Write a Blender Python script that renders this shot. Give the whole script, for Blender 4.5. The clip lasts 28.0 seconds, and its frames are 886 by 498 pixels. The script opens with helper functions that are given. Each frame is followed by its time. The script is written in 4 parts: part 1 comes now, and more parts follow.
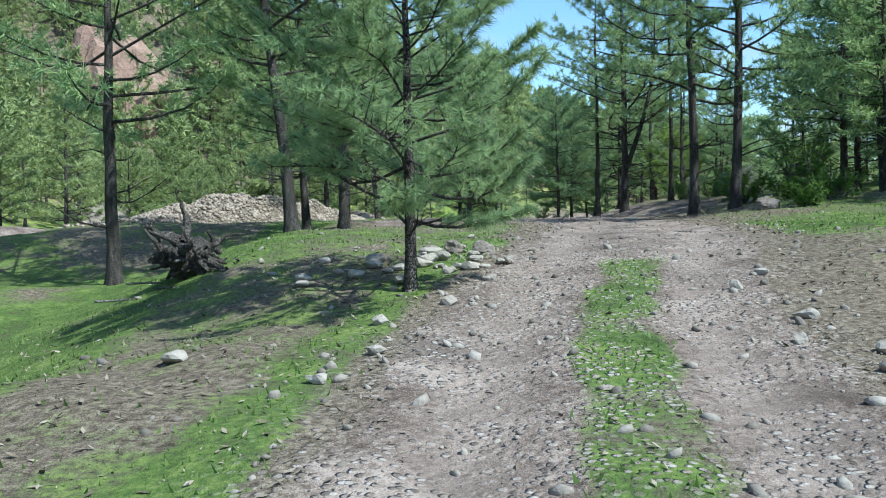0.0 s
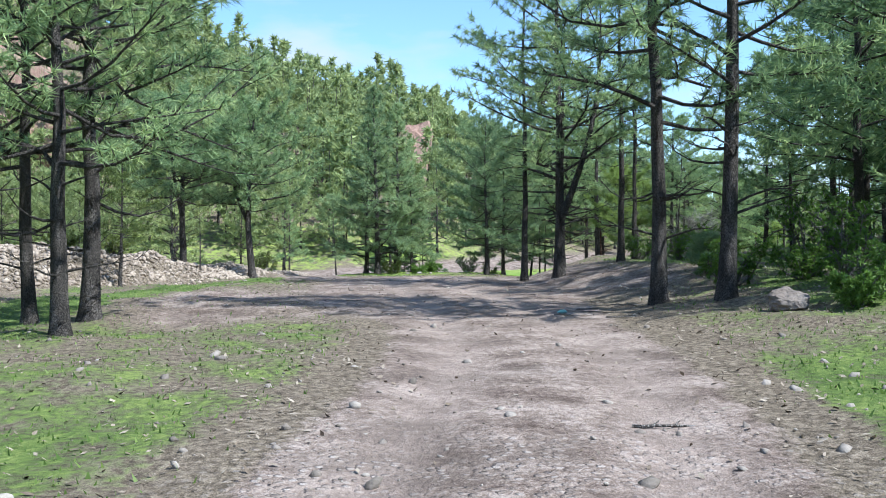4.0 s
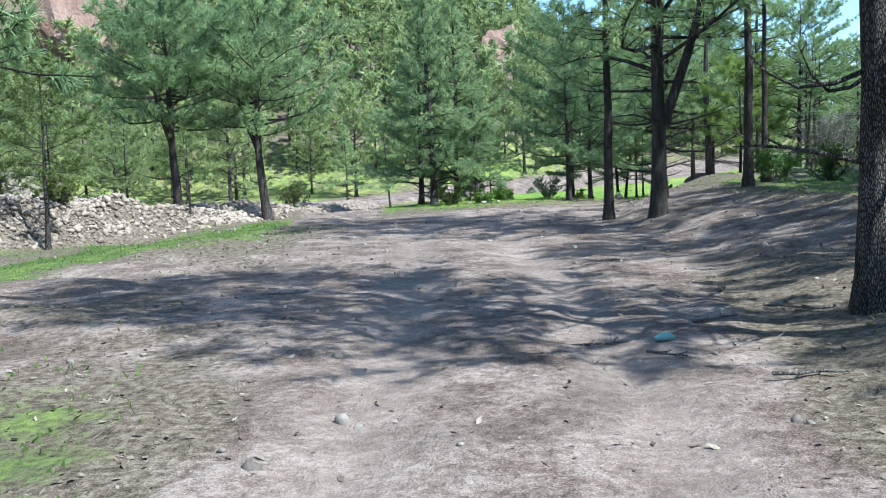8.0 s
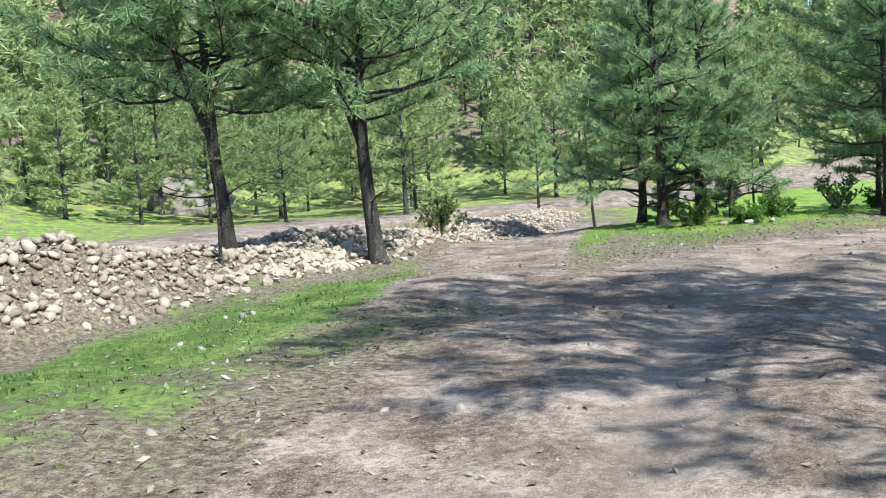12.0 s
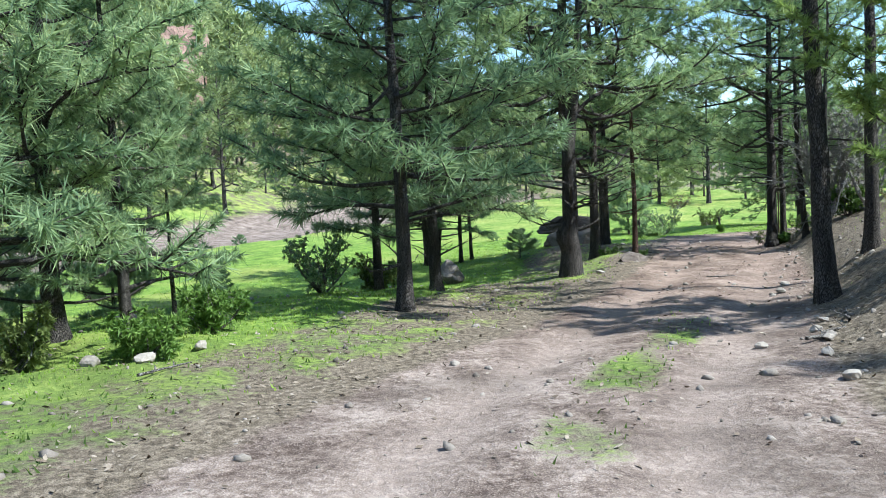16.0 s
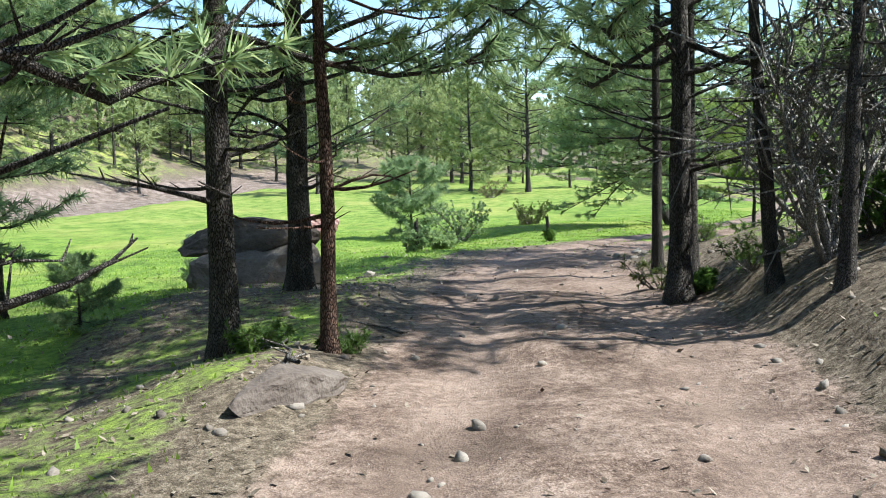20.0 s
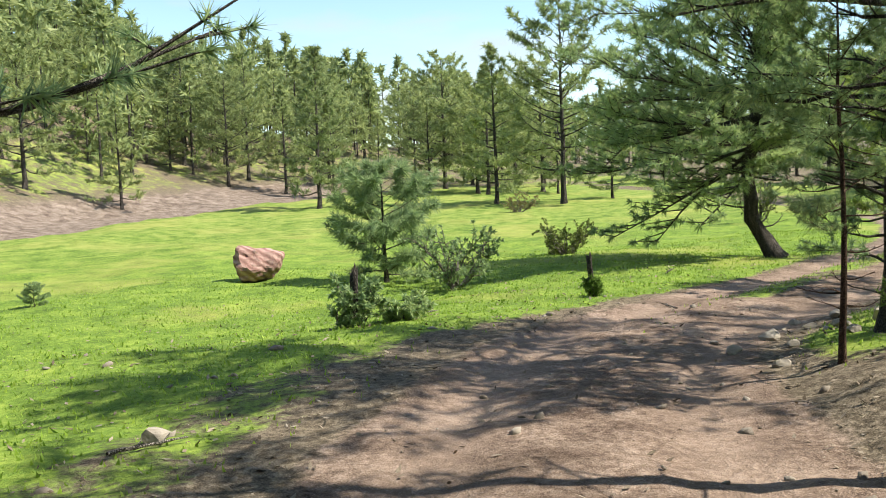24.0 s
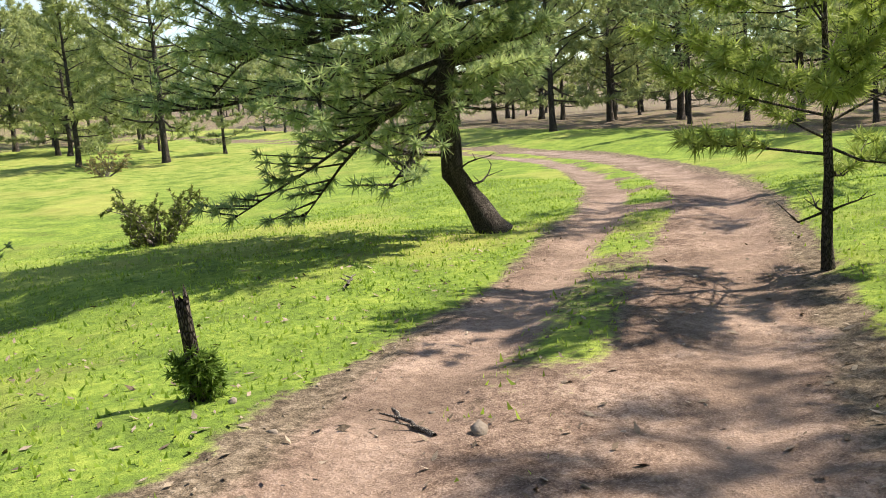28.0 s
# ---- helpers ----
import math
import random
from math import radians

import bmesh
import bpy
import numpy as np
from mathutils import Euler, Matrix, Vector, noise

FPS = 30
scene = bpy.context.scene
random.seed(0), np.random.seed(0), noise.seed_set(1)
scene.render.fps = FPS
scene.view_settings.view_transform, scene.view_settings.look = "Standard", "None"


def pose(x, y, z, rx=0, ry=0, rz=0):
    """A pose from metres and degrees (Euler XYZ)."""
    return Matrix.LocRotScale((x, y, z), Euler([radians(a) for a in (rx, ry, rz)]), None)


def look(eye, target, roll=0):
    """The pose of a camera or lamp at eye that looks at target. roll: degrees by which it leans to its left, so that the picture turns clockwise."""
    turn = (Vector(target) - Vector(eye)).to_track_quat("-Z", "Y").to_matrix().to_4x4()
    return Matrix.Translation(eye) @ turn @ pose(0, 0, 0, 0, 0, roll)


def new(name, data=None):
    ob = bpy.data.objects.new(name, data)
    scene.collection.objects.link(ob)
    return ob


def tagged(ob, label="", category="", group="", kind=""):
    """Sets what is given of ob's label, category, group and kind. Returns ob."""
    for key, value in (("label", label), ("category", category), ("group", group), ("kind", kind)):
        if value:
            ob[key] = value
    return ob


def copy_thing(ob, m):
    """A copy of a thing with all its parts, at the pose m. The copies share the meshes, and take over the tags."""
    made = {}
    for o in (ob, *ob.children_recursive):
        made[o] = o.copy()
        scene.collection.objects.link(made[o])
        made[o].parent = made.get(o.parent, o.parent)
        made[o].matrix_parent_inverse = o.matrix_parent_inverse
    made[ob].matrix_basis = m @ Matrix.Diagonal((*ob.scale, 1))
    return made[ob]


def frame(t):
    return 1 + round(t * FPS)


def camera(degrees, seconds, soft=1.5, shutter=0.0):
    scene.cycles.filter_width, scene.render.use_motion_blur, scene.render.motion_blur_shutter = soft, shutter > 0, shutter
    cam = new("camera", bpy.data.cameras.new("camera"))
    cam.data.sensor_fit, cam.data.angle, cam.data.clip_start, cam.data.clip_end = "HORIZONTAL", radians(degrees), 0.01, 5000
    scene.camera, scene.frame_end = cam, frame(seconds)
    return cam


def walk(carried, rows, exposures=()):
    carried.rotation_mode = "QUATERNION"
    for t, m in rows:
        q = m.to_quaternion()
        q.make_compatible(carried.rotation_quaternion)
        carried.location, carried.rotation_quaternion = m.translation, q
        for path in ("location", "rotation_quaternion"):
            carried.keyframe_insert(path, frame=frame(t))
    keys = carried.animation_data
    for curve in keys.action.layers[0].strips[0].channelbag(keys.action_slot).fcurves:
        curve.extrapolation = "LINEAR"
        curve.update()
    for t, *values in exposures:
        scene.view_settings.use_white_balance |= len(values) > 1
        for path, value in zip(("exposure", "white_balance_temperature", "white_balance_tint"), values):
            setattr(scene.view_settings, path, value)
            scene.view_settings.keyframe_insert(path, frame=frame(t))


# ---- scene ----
cam = camera(51.5, 28.0, 0.95)
PATH = [
    (0, (0.0, 0.0, 1.35), (-0.037, 1.999, 1.3), -0.9),
    (0.5, (0.21, 1.545, 1.423), (0.191, 3.544, 1.377), -0.7),
    (1, (0.459, 3.057, 1.523), (0.451, 5.056, 1.483), -0.5),
    (1.5, (0.743, 4.411, 1.665), (0.747, 6.411, 1.632), -0.5),
    (2, (1.004, 5.64, 1.793), (1.038, 7.64, 1.785), -0.6),
    (2.5, (1.264, 6.526, 1.944), (1.322, 8.525, 1.967), -1.0),
    (4.5, (2.202, 9.673, 2.355), (2.265, 11.672, 2.374), 0.4),
    (5, (2.391, 10.417, 2.439), (2.406, 12.417, 2.421), 0.2),
    (5.5, (2.574, 11.262, 2.498), (2.535, 13.261, 2.44), -0.4),
    (6, (2.824, 12.102, 2.55), (2.747, 14.097, 2.442), -1.1),
    (6.5, (3.046, 13.049, 2.574), (2.947, 15.04, 2.418), -1.7),
    (7, (3.181, 14.124, 2.578), (3.068, 16.112, 2.392), -2.0),
    (7.5, (3.24, 15.31, 2.607), (3.111, 17.298, 2.422), -2.0),
    (8, (3.26, 16.448, 2.678), (3.115, 18.437, 2.517), -2.2),
    (8.5, (3.245, 17.728, 2.713), (3.085, 19.717, 2.586), -2.4),
    (9, (3.165, 19.022, 2.719), (2.99, 21.012, 2.616), -2.5),
    (9.5, (3.023, 20.363, 2.766), (2.821, 22.35, 2.667), -2.4),
    (10, (2.752, 22.051, 2.788), (2.495, 24.031, 2.677), -2.0),
    (10.5, (2.478, 23.846, 2.771), (2.12, 25.81, 2.643), -1.7),
    (11, (2.328, 25.347, 2.802), (1.842, 27.282, 2.661), -2.4),
    (11.5, (2.087, 26.792, 2.878), (1.498, 28.697, 2.724), -3.2),
    (13.5, (1.733, 32.631, 3.088), (1.279, 34.574, 2.95), -4.1),
    (14, (1.799, 33.994, 3.067), (1.516, 35.969, 2.929), -3.5),
    (14.5, (1.907, 35.556, 3.036), (1.814, 37.549, 2.892), -3.0),
    (15, (2.192, 37.17, 3.004), (2.296, 39.162, 2.862), -2.4),
    (15.5, (2.542, 38.746, 2.961), (2.855, 40.717, 2.829), -2.5),
    (16, (2.944, 40.065, 3.024), (3.457, 41.995, 2.907), -2.8),
    (16.5, (3.239, 41.212, 3.097), (3.931, 43.086, 2.997), -2.9),
    (17, (3.744, 42.586, 3.152), (4.559, 44.410, 3.058), -2.7),
    (17.5, (5.355, 45.606, 3.038), (6.233, 47.402, 2.950), -2.0),
    (18, (7.172, 48.582, 2.807), (8.081, 50.362, 2.735), -1.8),
    (18.5, (7.858, 49.603, 2.836), (8.792, 51.370, 2.748), -1.6),
    (19, (8.602, 50.532, 2.838), (9.529, 52.300, 2.727), -1.6),
    (19.5, (9.434, 51.383, 2.816), (10.325, 53.168, 2.677), -1.7),
    (20, (10.2, 52.293, 2.789), (11.069, 54.087, 2.623), -1.6),
    (20.5, (10.994, 53.273, 2.792), (11.839, 55.074, 2.593), -1.4),
    (21, (11.699, 54.182, 2.75), (12.528, 55.991, 2.546), -1.2),
    (21.5, (12.37, 55.027, 2.774), (13.181, 56.845, 2.585), -1.4),
    (23.5, (14.284, 58.702, 2.804), (15.059, 60.543, 2.694), -1.2),
    (24, (14.699, 59.46, 2.766), (15.494, 61.289, 2.624), -2.2),
    (24.5, (15.122, 60.2, 2.749), (15.963, 62.006, 2.572), -3.2),
    (25, (15.594, 61.021, 2.705), (16.499, 62.792, 2.493), -4.1),
    (25.5, (16.043, 61.792, 2.654), (17.032, 63.513, 2.405), -4.5),
    (26, (16.546, 62.638, 2.628), (17.632, 64.293, 2.343), -4.9),
    (26.5, (17.084, 63.448, 2.627), (18.276, 65.025, 2.323), -5.0),
    (27, (17.637, 64.278, 2.603), (18.927, 65.776, 2.298), -4.7),
    (27.5, (18.26, 65.052, 2.58), (19.634, 66.475, 2.284), -4.5),
    (28, (18.968, 65.85, 2.544), (20.413, 67.203, 2.259), -4.3),
]
walk(cam, [(t, look(eye, target, roll)) for t, eye, target, roll in PATH],
     [(0.0, 0.72, 5600, -3), (2.0, 0.98, 5600, 4), (5.0, 0.98, 5700, 6), (8.0, 1.08, 5500, 2), (9.0, 1.2, 5500, 5), (11.0, 1.10, 5800, 1), (14.0, 1.16, 6100, 1), (15.0, 1.04, 5700, -1), (16.0, 1.14, 5700, 3), (18.0, 1.2, 5800, 2), (19.0, 0.98, 5900, 0), (20.0, 1.12, 6100, 5), (21.0, 1.2, 6000, 6), (24.0, 0.94, 7200, 6), (26.0, 1.02, 7300, 10), (28.0, 1.04, 7700, 14)])

# ---- light ----
SUN_FROM = Vector((0.87, -0.50, 1.24)).normalized()
sun = new("sun", bpy.data.lights.new("sun", "SUN"))
sun.data.energy, sun.data.angle, sun.data.color = 4.8, radians(0.8), (1.0, 0.955, 0.89)
sun.matrix_world = look(SUN_FROM * 60, (0, 0, 0))
world = bpy.data.worlds.new("sky")
scene.world = world
world.use_nodes = True
wn, wl = world.node_tree.nodes, world.node_tree.links
wn.clear()
w_out, w_bg = wn.new("ShaderNodeOutputWorld"), wn.new("ShaderNodeBackground")
w_sky, w_co, w_map = wn.new("ShaderNodeTexSky"), wn.new("ShaderNodeTexCoord"), wn.new("ShaderNodeMapping")
w_no, w_ramp, w_mix = wn.new("ShaderNodeTexNoise"), wn.new("ShaderNodeValToRGB"), wn.new("ShaderNodeMix")
w_sky.sky_type, w_sky.sun_disc = "NISHITA", False
w_sky.sun_elevation, w_sky.sun_rotation = math.asin(SUN_FROM.z), math.atan2(SUN_FROM.x, SUN_FROM.y)
w_sky.air_density, w_sky.dust_density, w_sky.ozone_density = 1.0, 0.1, 4.0
w_map.inputs["Scale"].default_value = (1.0, 1.0, 3.2)
w_no.inputs["Scale"].default_value, w_no.inputs["Detail"].default_value, w_no.inputs["Roughness"].default_value = 2.0, 9.0, 0.55
w_ramp.color_ramp.elements[0].position, w_ramp.color_ramp.elements[1].position = 0.52, 0.66
w_mix.data_type = "RGBA"
w_mix.inputs["B"].default_value = (3.1, 3.3, 3.6, 1)
wl.new(w_co.outputs["Generated"], w_map.inputs["Vector"])
wl.new(w_map.outputs["Vector"], w_no.inputs["Vector"])
wl.new(w_no.outputs["Fac"], w_ramp.inputs["Fac"])
wl.new(w_ramp.outputs["Color"], w_mix.inputs["Factor"])
wl.new(w_sky.outputs["Color"], w_mix.inputs["A"])
wl.new(w_mix.outputs["Result"], w_bg.inputs["Color"])
w_bg.inputs["Strength"].default_value = 0.138
wl.new(w_bg.outputs["Background"], w_out.inputs["Surface"])

# ---- materials ----


def material(name, rough=0.9, spec=0.25):
    m = bpy.data.materials.new(name)
    m.use_nodes = True
    nt = m.node_tree
    b = nt.nodes["Principled BSDF"]
    b.inputs["Roughness"].default_value = rough
    b.inputs["Specular IOR Level"].default_value = spec
    return m, nt, b


def noise_node(nt, scale, detail=6.0, rough=0.6, vec=None, stretch=None):
    n = nt.nodes.new("ShaderNodeTexNoise")
    n.inputs["Scale"].default_value, n.inputs["Detail"].default_value, n.inputs["Roughness"].default_value = scale, detail, rough
    if vec is not None:
        if stretch:
            mp = nt.nodes.new("ShaderNodeMapping")
            mp.inputs["Scale"].default_value = stretch
            nt.links.new(vec, mp.inputs["Vector"])
            vec = mp.outputs["Vector"]
        nt.links.new(vec, n.inputs["Vector"])
    return n.outputs["Fac"]


def ramp(nt, fac, stops):
    r = nt.nodes.new("ShaderNodeValToRGB")
    els = r.color_ramp.elements
    while len(els) < len(stops):
        els.new(0.5)
    for e, (p, c) in zip(els, stops):
        e.position, e.color = p, (*c, 1) if len(c) == 3 else c
    nt.links.new(fac, r.inputs["Fac"])
    return r.outputs["Color"]


def mix(nt, fac, a, b, mode="MIX"):
    m = nt.nodes.new("ShaderNodeMix")
    m.data_type, m.blend_type = "RGBA", mode
    for key, v in (("Factor", fac), ("A", a), ("B", b)):
        if isinstance(v, (int, float)):
            m.inputs[key].default_value = v
        elif isinstance(v, tuple):
            m.inputs[key].default_value = (*v, 1)
        else:
            nt.links.new(v, m.inputs[key])
    return m.outputs["Result"]


def maths(nt, op, a, b=0.0, clamp=False):
    m = nt.nodes.new("ShaderNodeMath")
    m.operation, m.use_clamp = op, clamp
    for k, v in enumerate((a, b)):
        if isinstance(v, (int, float)):
            m.inputs[k].default_value = v
        else:
            nt.links.new(v, m.inputs[k])
    return m.outputs[0]


def bump(nt, b, height, dist, strength=1.0):
    n = nt.nodes.new("ShaderNodeBump")
    n.inputs["Distance"].default_value, n.inputs["Strength"].default_value = dist, strength
    nt.links.new(height, n.inputs["Height"])
    nt.links.new(n.outputs["Normal"], b.inputs["Normal"])


def coords(nt, kind="Object"):
    return nt.nodes.new("ShaderNodeTexCoord").outputs[kind]


def bark_material(name, dark, light, plate):
    m, nt, b = material(name, 0.92, 0.15)
    co = coords(nt)
    big = noise_node(nt, 9.0, 5, 0.65, co, (1.0, 1.0, 0.22))
    vo = nt.nodes.new("ShaderNodeTexVoronoi")
    mp = nt.nodes.new("ShaderNodeMapping")
    mp.inputs["Scale"].default_value = (16, 16, 4.5)
    nt.links.new(co, mp.inputs["Vector"])
    nt.links.new(mp.outputs["Vector"], vo.inputs["Vector"])
    vo.feature = "DISTANCE_TO_EDGE"
    crack = ramp(nt, vo.outputs["Distance"], [(0.0, (0, 0, 0)), (0.22, (1, 1, 1))])
    c = ramp(nt, big, [(0.3, dark), (0.55, light), (0.75, plate)])
    c = mix(nt, crack, tuple(v * 0.35 for v in dark), c)
    nt.links.new(c, b.inputs["Base Color"])
    h = maths(nt, "ADD", maths(nt, "MULTIPLY", crack, 0.7), big)
    bump(nt, b, h, 0.035)
    return m


def needle_material(name, a, b_, c_):
    m, nt, b = material(name, 0.55, 0.3)
    info = nt.nodes.new("ShaderNodeObjectInfo")
    geo = nt.nodes.new("ShaderNodeNewGeometry")
    co = coords(nt)
    n = noise_node(nt, 0.9, 3, 0.6, co)
    isl = geo.outputs["Random Per Island"]
    f = maths(nt, "ADD", maths(nt, "MULTIPLY", isl, 0.45), maths(nt, "MULTIPLY", n, 0.6))
    f = maths(nt, "ADD", f, maths(nt, "MULTIPLY", info.outputs["Random"], 0.25))
    col = ramp(nt, f, [(0.25, a), (0.6, b_), (0.95, c_)])
    nt.links.new(col, b.inputs["Base Color"])
    tr = nt.nodes.new("ShaderNodeBsdfTranslucent")
    nt.links.new(col, tr.inputs["Color"])
    mx = nt.nodes.new("ShaderNodeMixShader")
    mx.inputs["Fac"].default_value = 0.46
    out = nt.nodes["Material Output"]
    nt.links.new(b.outputs["BSDF"], mx.inputs[1])
    nt.links.new(tr.outputs["BSDF"], mx.inputs[2])
    nt.links.new(mx.outputs["Shader"], out.inputs["Surface"])
    return m


def stone_material(name, dark, mid, light, scale=3.0, bands=False, relief=0.03):
    m, nt, b = material(name, 0.88, 0.2)
    co = coords(nt)
    info = nt.nodes.new("ShaderNodeObjectInfo")
    geo = nt.nodes.new("ShaderNodeNewGeometry")
    n1, n2 = noise_node(nt, scale, 6, 0.65, co), noise_node(nt, scale * 9, 4, 0.6, co)
    r = maths(nt, "ADD", maths(nt, "MULTIPLY", geo.outputs["Random Per Island"], 0.35), maths(nt, "MULTIPLY", info.outputs["Random"], 0.2))
    f = maths(nt, "ADD", maths(nt, "ADD", maths(nt, "MULTIPLY", n1, 0.6), maths(nt, "MULTIPLY", n2, 0.25)), maths(nt, "SUBTRACT", r, 0.15))
    if bands:
        wv = nt.nodes.new("ShaderNodeTexWave")
        wv.inputs["Scale"].default_value, wv.inputs["Distortion"].default_value, wv.inputs["Detail"].default_value = 2.6, 3.5, 3.0
        mp = nt.nodes.new("ShaderNodeMapping")
        mp.inputs["Rotation"].default_value = (0.2, 0.9, 0.3)
        nt.links.new(co, mp.inputs["Vector"])
        nt.links.new(mp.outputs["Vector"], wv.inputs["Vector"])
        f = maths(nt, "ADD", maths(nt, "MULTIPLY", f, 0.7), maths(nt, "MULTIPLY", wv.outputs["Fac"], 0.25))
    nt.links.new(ramp(nt, f, [(0.22, dark), (0.45, mid), (0.72, light)]), b.inputs["Base Color"])
    bump(nt, b, maths(nt, "ADD", n1, maths(nt, "MULTIPLY", n2, 0.4)), relief)
    return m


BARK = bark_material("pine_bark", (0.063, 0.056, 0.050), (0.161, 0.143, 0.129), (0.308, 0.280, 0.255))
BARK_RED = bark_material("reddish_bark", (0.075, 0.044, 0.033), (0.200, 0.125, 0.094), (0.325, 0.225, 0.175))
DEAD_WOOD = bark_material("grey_dead_wood", (0.17, 0.15, 0.135), (0.34, 0.315, 0.29), (0.52, 0.49, 0.46))
NEEDLES = needle_material("pine_needles", (0.092, 0.155, 0.078), (0.227, 0.337, 0.157), (0.478, 0.576, 0.254))
NEEDLES_SOFT = needle_material("soft_grey_green_needles", (0.105, 0.175, 0.092), (0.225, 0.325, 0.160), (0.41, 0.505, 0.235))
NEEDLES_YELLOW = needle_material("yellow_green_needles", (0.110, 0.173, 0.048), (0.235, 0.324, 0.083), (0.400, 0.497, 0.138))
# brightened towards yellow: sunlight on the distant crowns is put into this colour
NEEDLES_FAR = needle_material("far_pine_needles", (0.130, 0.172, 0.080), (0.28, 0.345, 0.145), (0.47, 0.525, 0.225))
JUNIPER = needle_material("juniper_leaves", (0.054, 0.084, 0.026), (0.132, 0.174, 0.048), (0.240, 0.282, 0.084))
LEAVES = needle_material("shrub_leaves", (0.055, 0.110, 0.022), (0.132, 0.231, 0.044), (0.242, 0.363, 0.088))
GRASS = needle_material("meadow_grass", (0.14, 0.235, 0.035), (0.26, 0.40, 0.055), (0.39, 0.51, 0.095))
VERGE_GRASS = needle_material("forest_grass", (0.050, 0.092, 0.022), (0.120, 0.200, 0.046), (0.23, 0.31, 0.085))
PALE_WOOD = bark_material("pale_bare_twigs", (0.34, 0.32, 0.29), (0.55, 0.52, 0.48), (0.70, 0.67, 0.63))
DRY_GRASS = needle_material("dry_grass", (0.18, 0.15, 0.07), (0.30, 0.26, 0.12), (0.42, 0.38, 0.20))
STONE = stone_material("pale_stone", (0.095, 0.080, 0.066), (0.195, 0.168, 0.143), (0.33, 0.295, 0.255), 4.0, relief=0.02)
RUBBLE = stone_material("rubble_stone", (0.10, 0.078, 0.060), (0.23, 0.185, 0.146), (0.37, 0.31, 0.25), 3.0, relief=0.02)
PINK_ROCK = stone_material("pink_banded_rock", (0.14, 0.072, 0.062), (0.33, 0.195, 0.172), (0.50, 0.36, 0.325), 2.0, bands=True)
GREY_ROCK = stone_material("grey_brown_rock", (0.045, 0.036, 0.032), (0.14, 0.115, 0.10), (0.27, 0.235, 0.205), 2.2, relief=0.05)
CLIFF = stone_material("red_cliff_rock", (0.11, 0.066, 0.05), (0.28, 0.18, 0.14), (0.44, 0.33, 0.27), 0.28, relief=0.4)


def ground_material():
    m, nt, b = material("ground_soil_and_grass", 0.96, 0.12)
    at = nt.nodes.new("ShaderNodeAttribute")
    at.attribute_name = "cover"
    sp = nt.nodes.new("ShaderNodeSeparateColor")
    nt.links.new(at.outputs["Color"], sp.inputs["Color"])
    dirt, grass, gravel = sp.outputs["Red"], sp.outputs["Green"], sp.outputs["Blue"]
    co = coords(nt)
    big, mid, fine, grit = (noise_node(nt, s, d, 0.62, co) for s, d in ((0.28, 4), (1.7, 6), (15.0, 6), (80.0, 3)))
    litter = ramp(nt, maths(nt, "ADD", maths(nt, "MULTIPLY", fine, 0.6), maths(nt, "MULTIPLY", grit, 0.4)), [(0.38, (0.050, 0.040, 0.029)), (0.5, (0.140, 0.112, 0.082)), (0.64, (0.30, 0.25, 0.19))])
    soil = ramp(nt, maths(nt, "ADD", maths(nt, "MULTIPLY", mid, 0.4), maths(nt, "ADD", maths(nt, "MULTIPLY", fine, 0.35), maths(nt, "MULTIPLY", grit, 0.25))), [(0.41, (0.075, 0.053, 0.043)), (0.5, (0.188, 0.144, 0.119)), (0.59, (0.355, 0.290, 0.248))])
    soil = mix(nt, maths(nt, "MULTIPLY", ramp(nt, grit, [(0.56, (0, 0, 0)), (0.70, (1, 1, 1))]), 0.4), soil, (0.40, 0.35, 0.31))
    track = at.outputs["Alpha"]
    soil = mix(nt, maths(nt, "MULTIPLY", track, 0.45), soil, (0.335, 0.268, 0.228))
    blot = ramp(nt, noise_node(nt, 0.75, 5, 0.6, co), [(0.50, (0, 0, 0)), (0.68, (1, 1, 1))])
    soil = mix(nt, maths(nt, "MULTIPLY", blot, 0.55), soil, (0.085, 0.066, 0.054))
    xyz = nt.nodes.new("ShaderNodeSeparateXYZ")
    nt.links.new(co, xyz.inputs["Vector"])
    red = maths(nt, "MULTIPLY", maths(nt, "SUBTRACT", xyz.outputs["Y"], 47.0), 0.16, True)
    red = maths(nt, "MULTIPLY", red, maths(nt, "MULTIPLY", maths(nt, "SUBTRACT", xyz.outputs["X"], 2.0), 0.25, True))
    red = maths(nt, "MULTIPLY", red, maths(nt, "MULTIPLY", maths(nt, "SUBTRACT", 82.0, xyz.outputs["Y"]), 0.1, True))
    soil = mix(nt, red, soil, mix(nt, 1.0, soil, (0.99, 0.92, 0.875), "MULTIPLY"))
    vo = nt.nodes.new("ShaderNodeTexVoronoi")
    vo.inputs["Scale"].default_value, vo.inputs["Randomness"].default_value = 17.0, 1.0
    nt.links.new(co, vo.inputs["Vector"])
    vd = vo.outputs["Distance"]
    peb = ramp(nt, vo.outputs["Color"], [(0.2, (0.14, 0.115, 0.10)), (0.5, (0.26, 0.215, 0.185)), (0.85, (0.43, 0.385, 0.35))])
    pmask = maths(nt, "MULTIPLY", ramp(nt, vd, [(0.30, (1, 1, 1)), (0.48, (0, 0, 0))]), gravel)
    pmask = maths(nt, "MULTIPLY", pmask, ramp(nt, mid, [(0.38, (0, 0, 0)), (0.56, (1, 1, 1))]))
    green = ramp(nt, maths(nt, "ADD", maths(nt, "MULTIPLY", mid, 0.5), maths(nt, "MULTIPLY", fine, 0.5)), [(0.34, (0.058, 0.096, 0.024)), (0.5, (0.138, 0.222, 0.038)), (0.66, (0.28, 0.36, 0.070))])
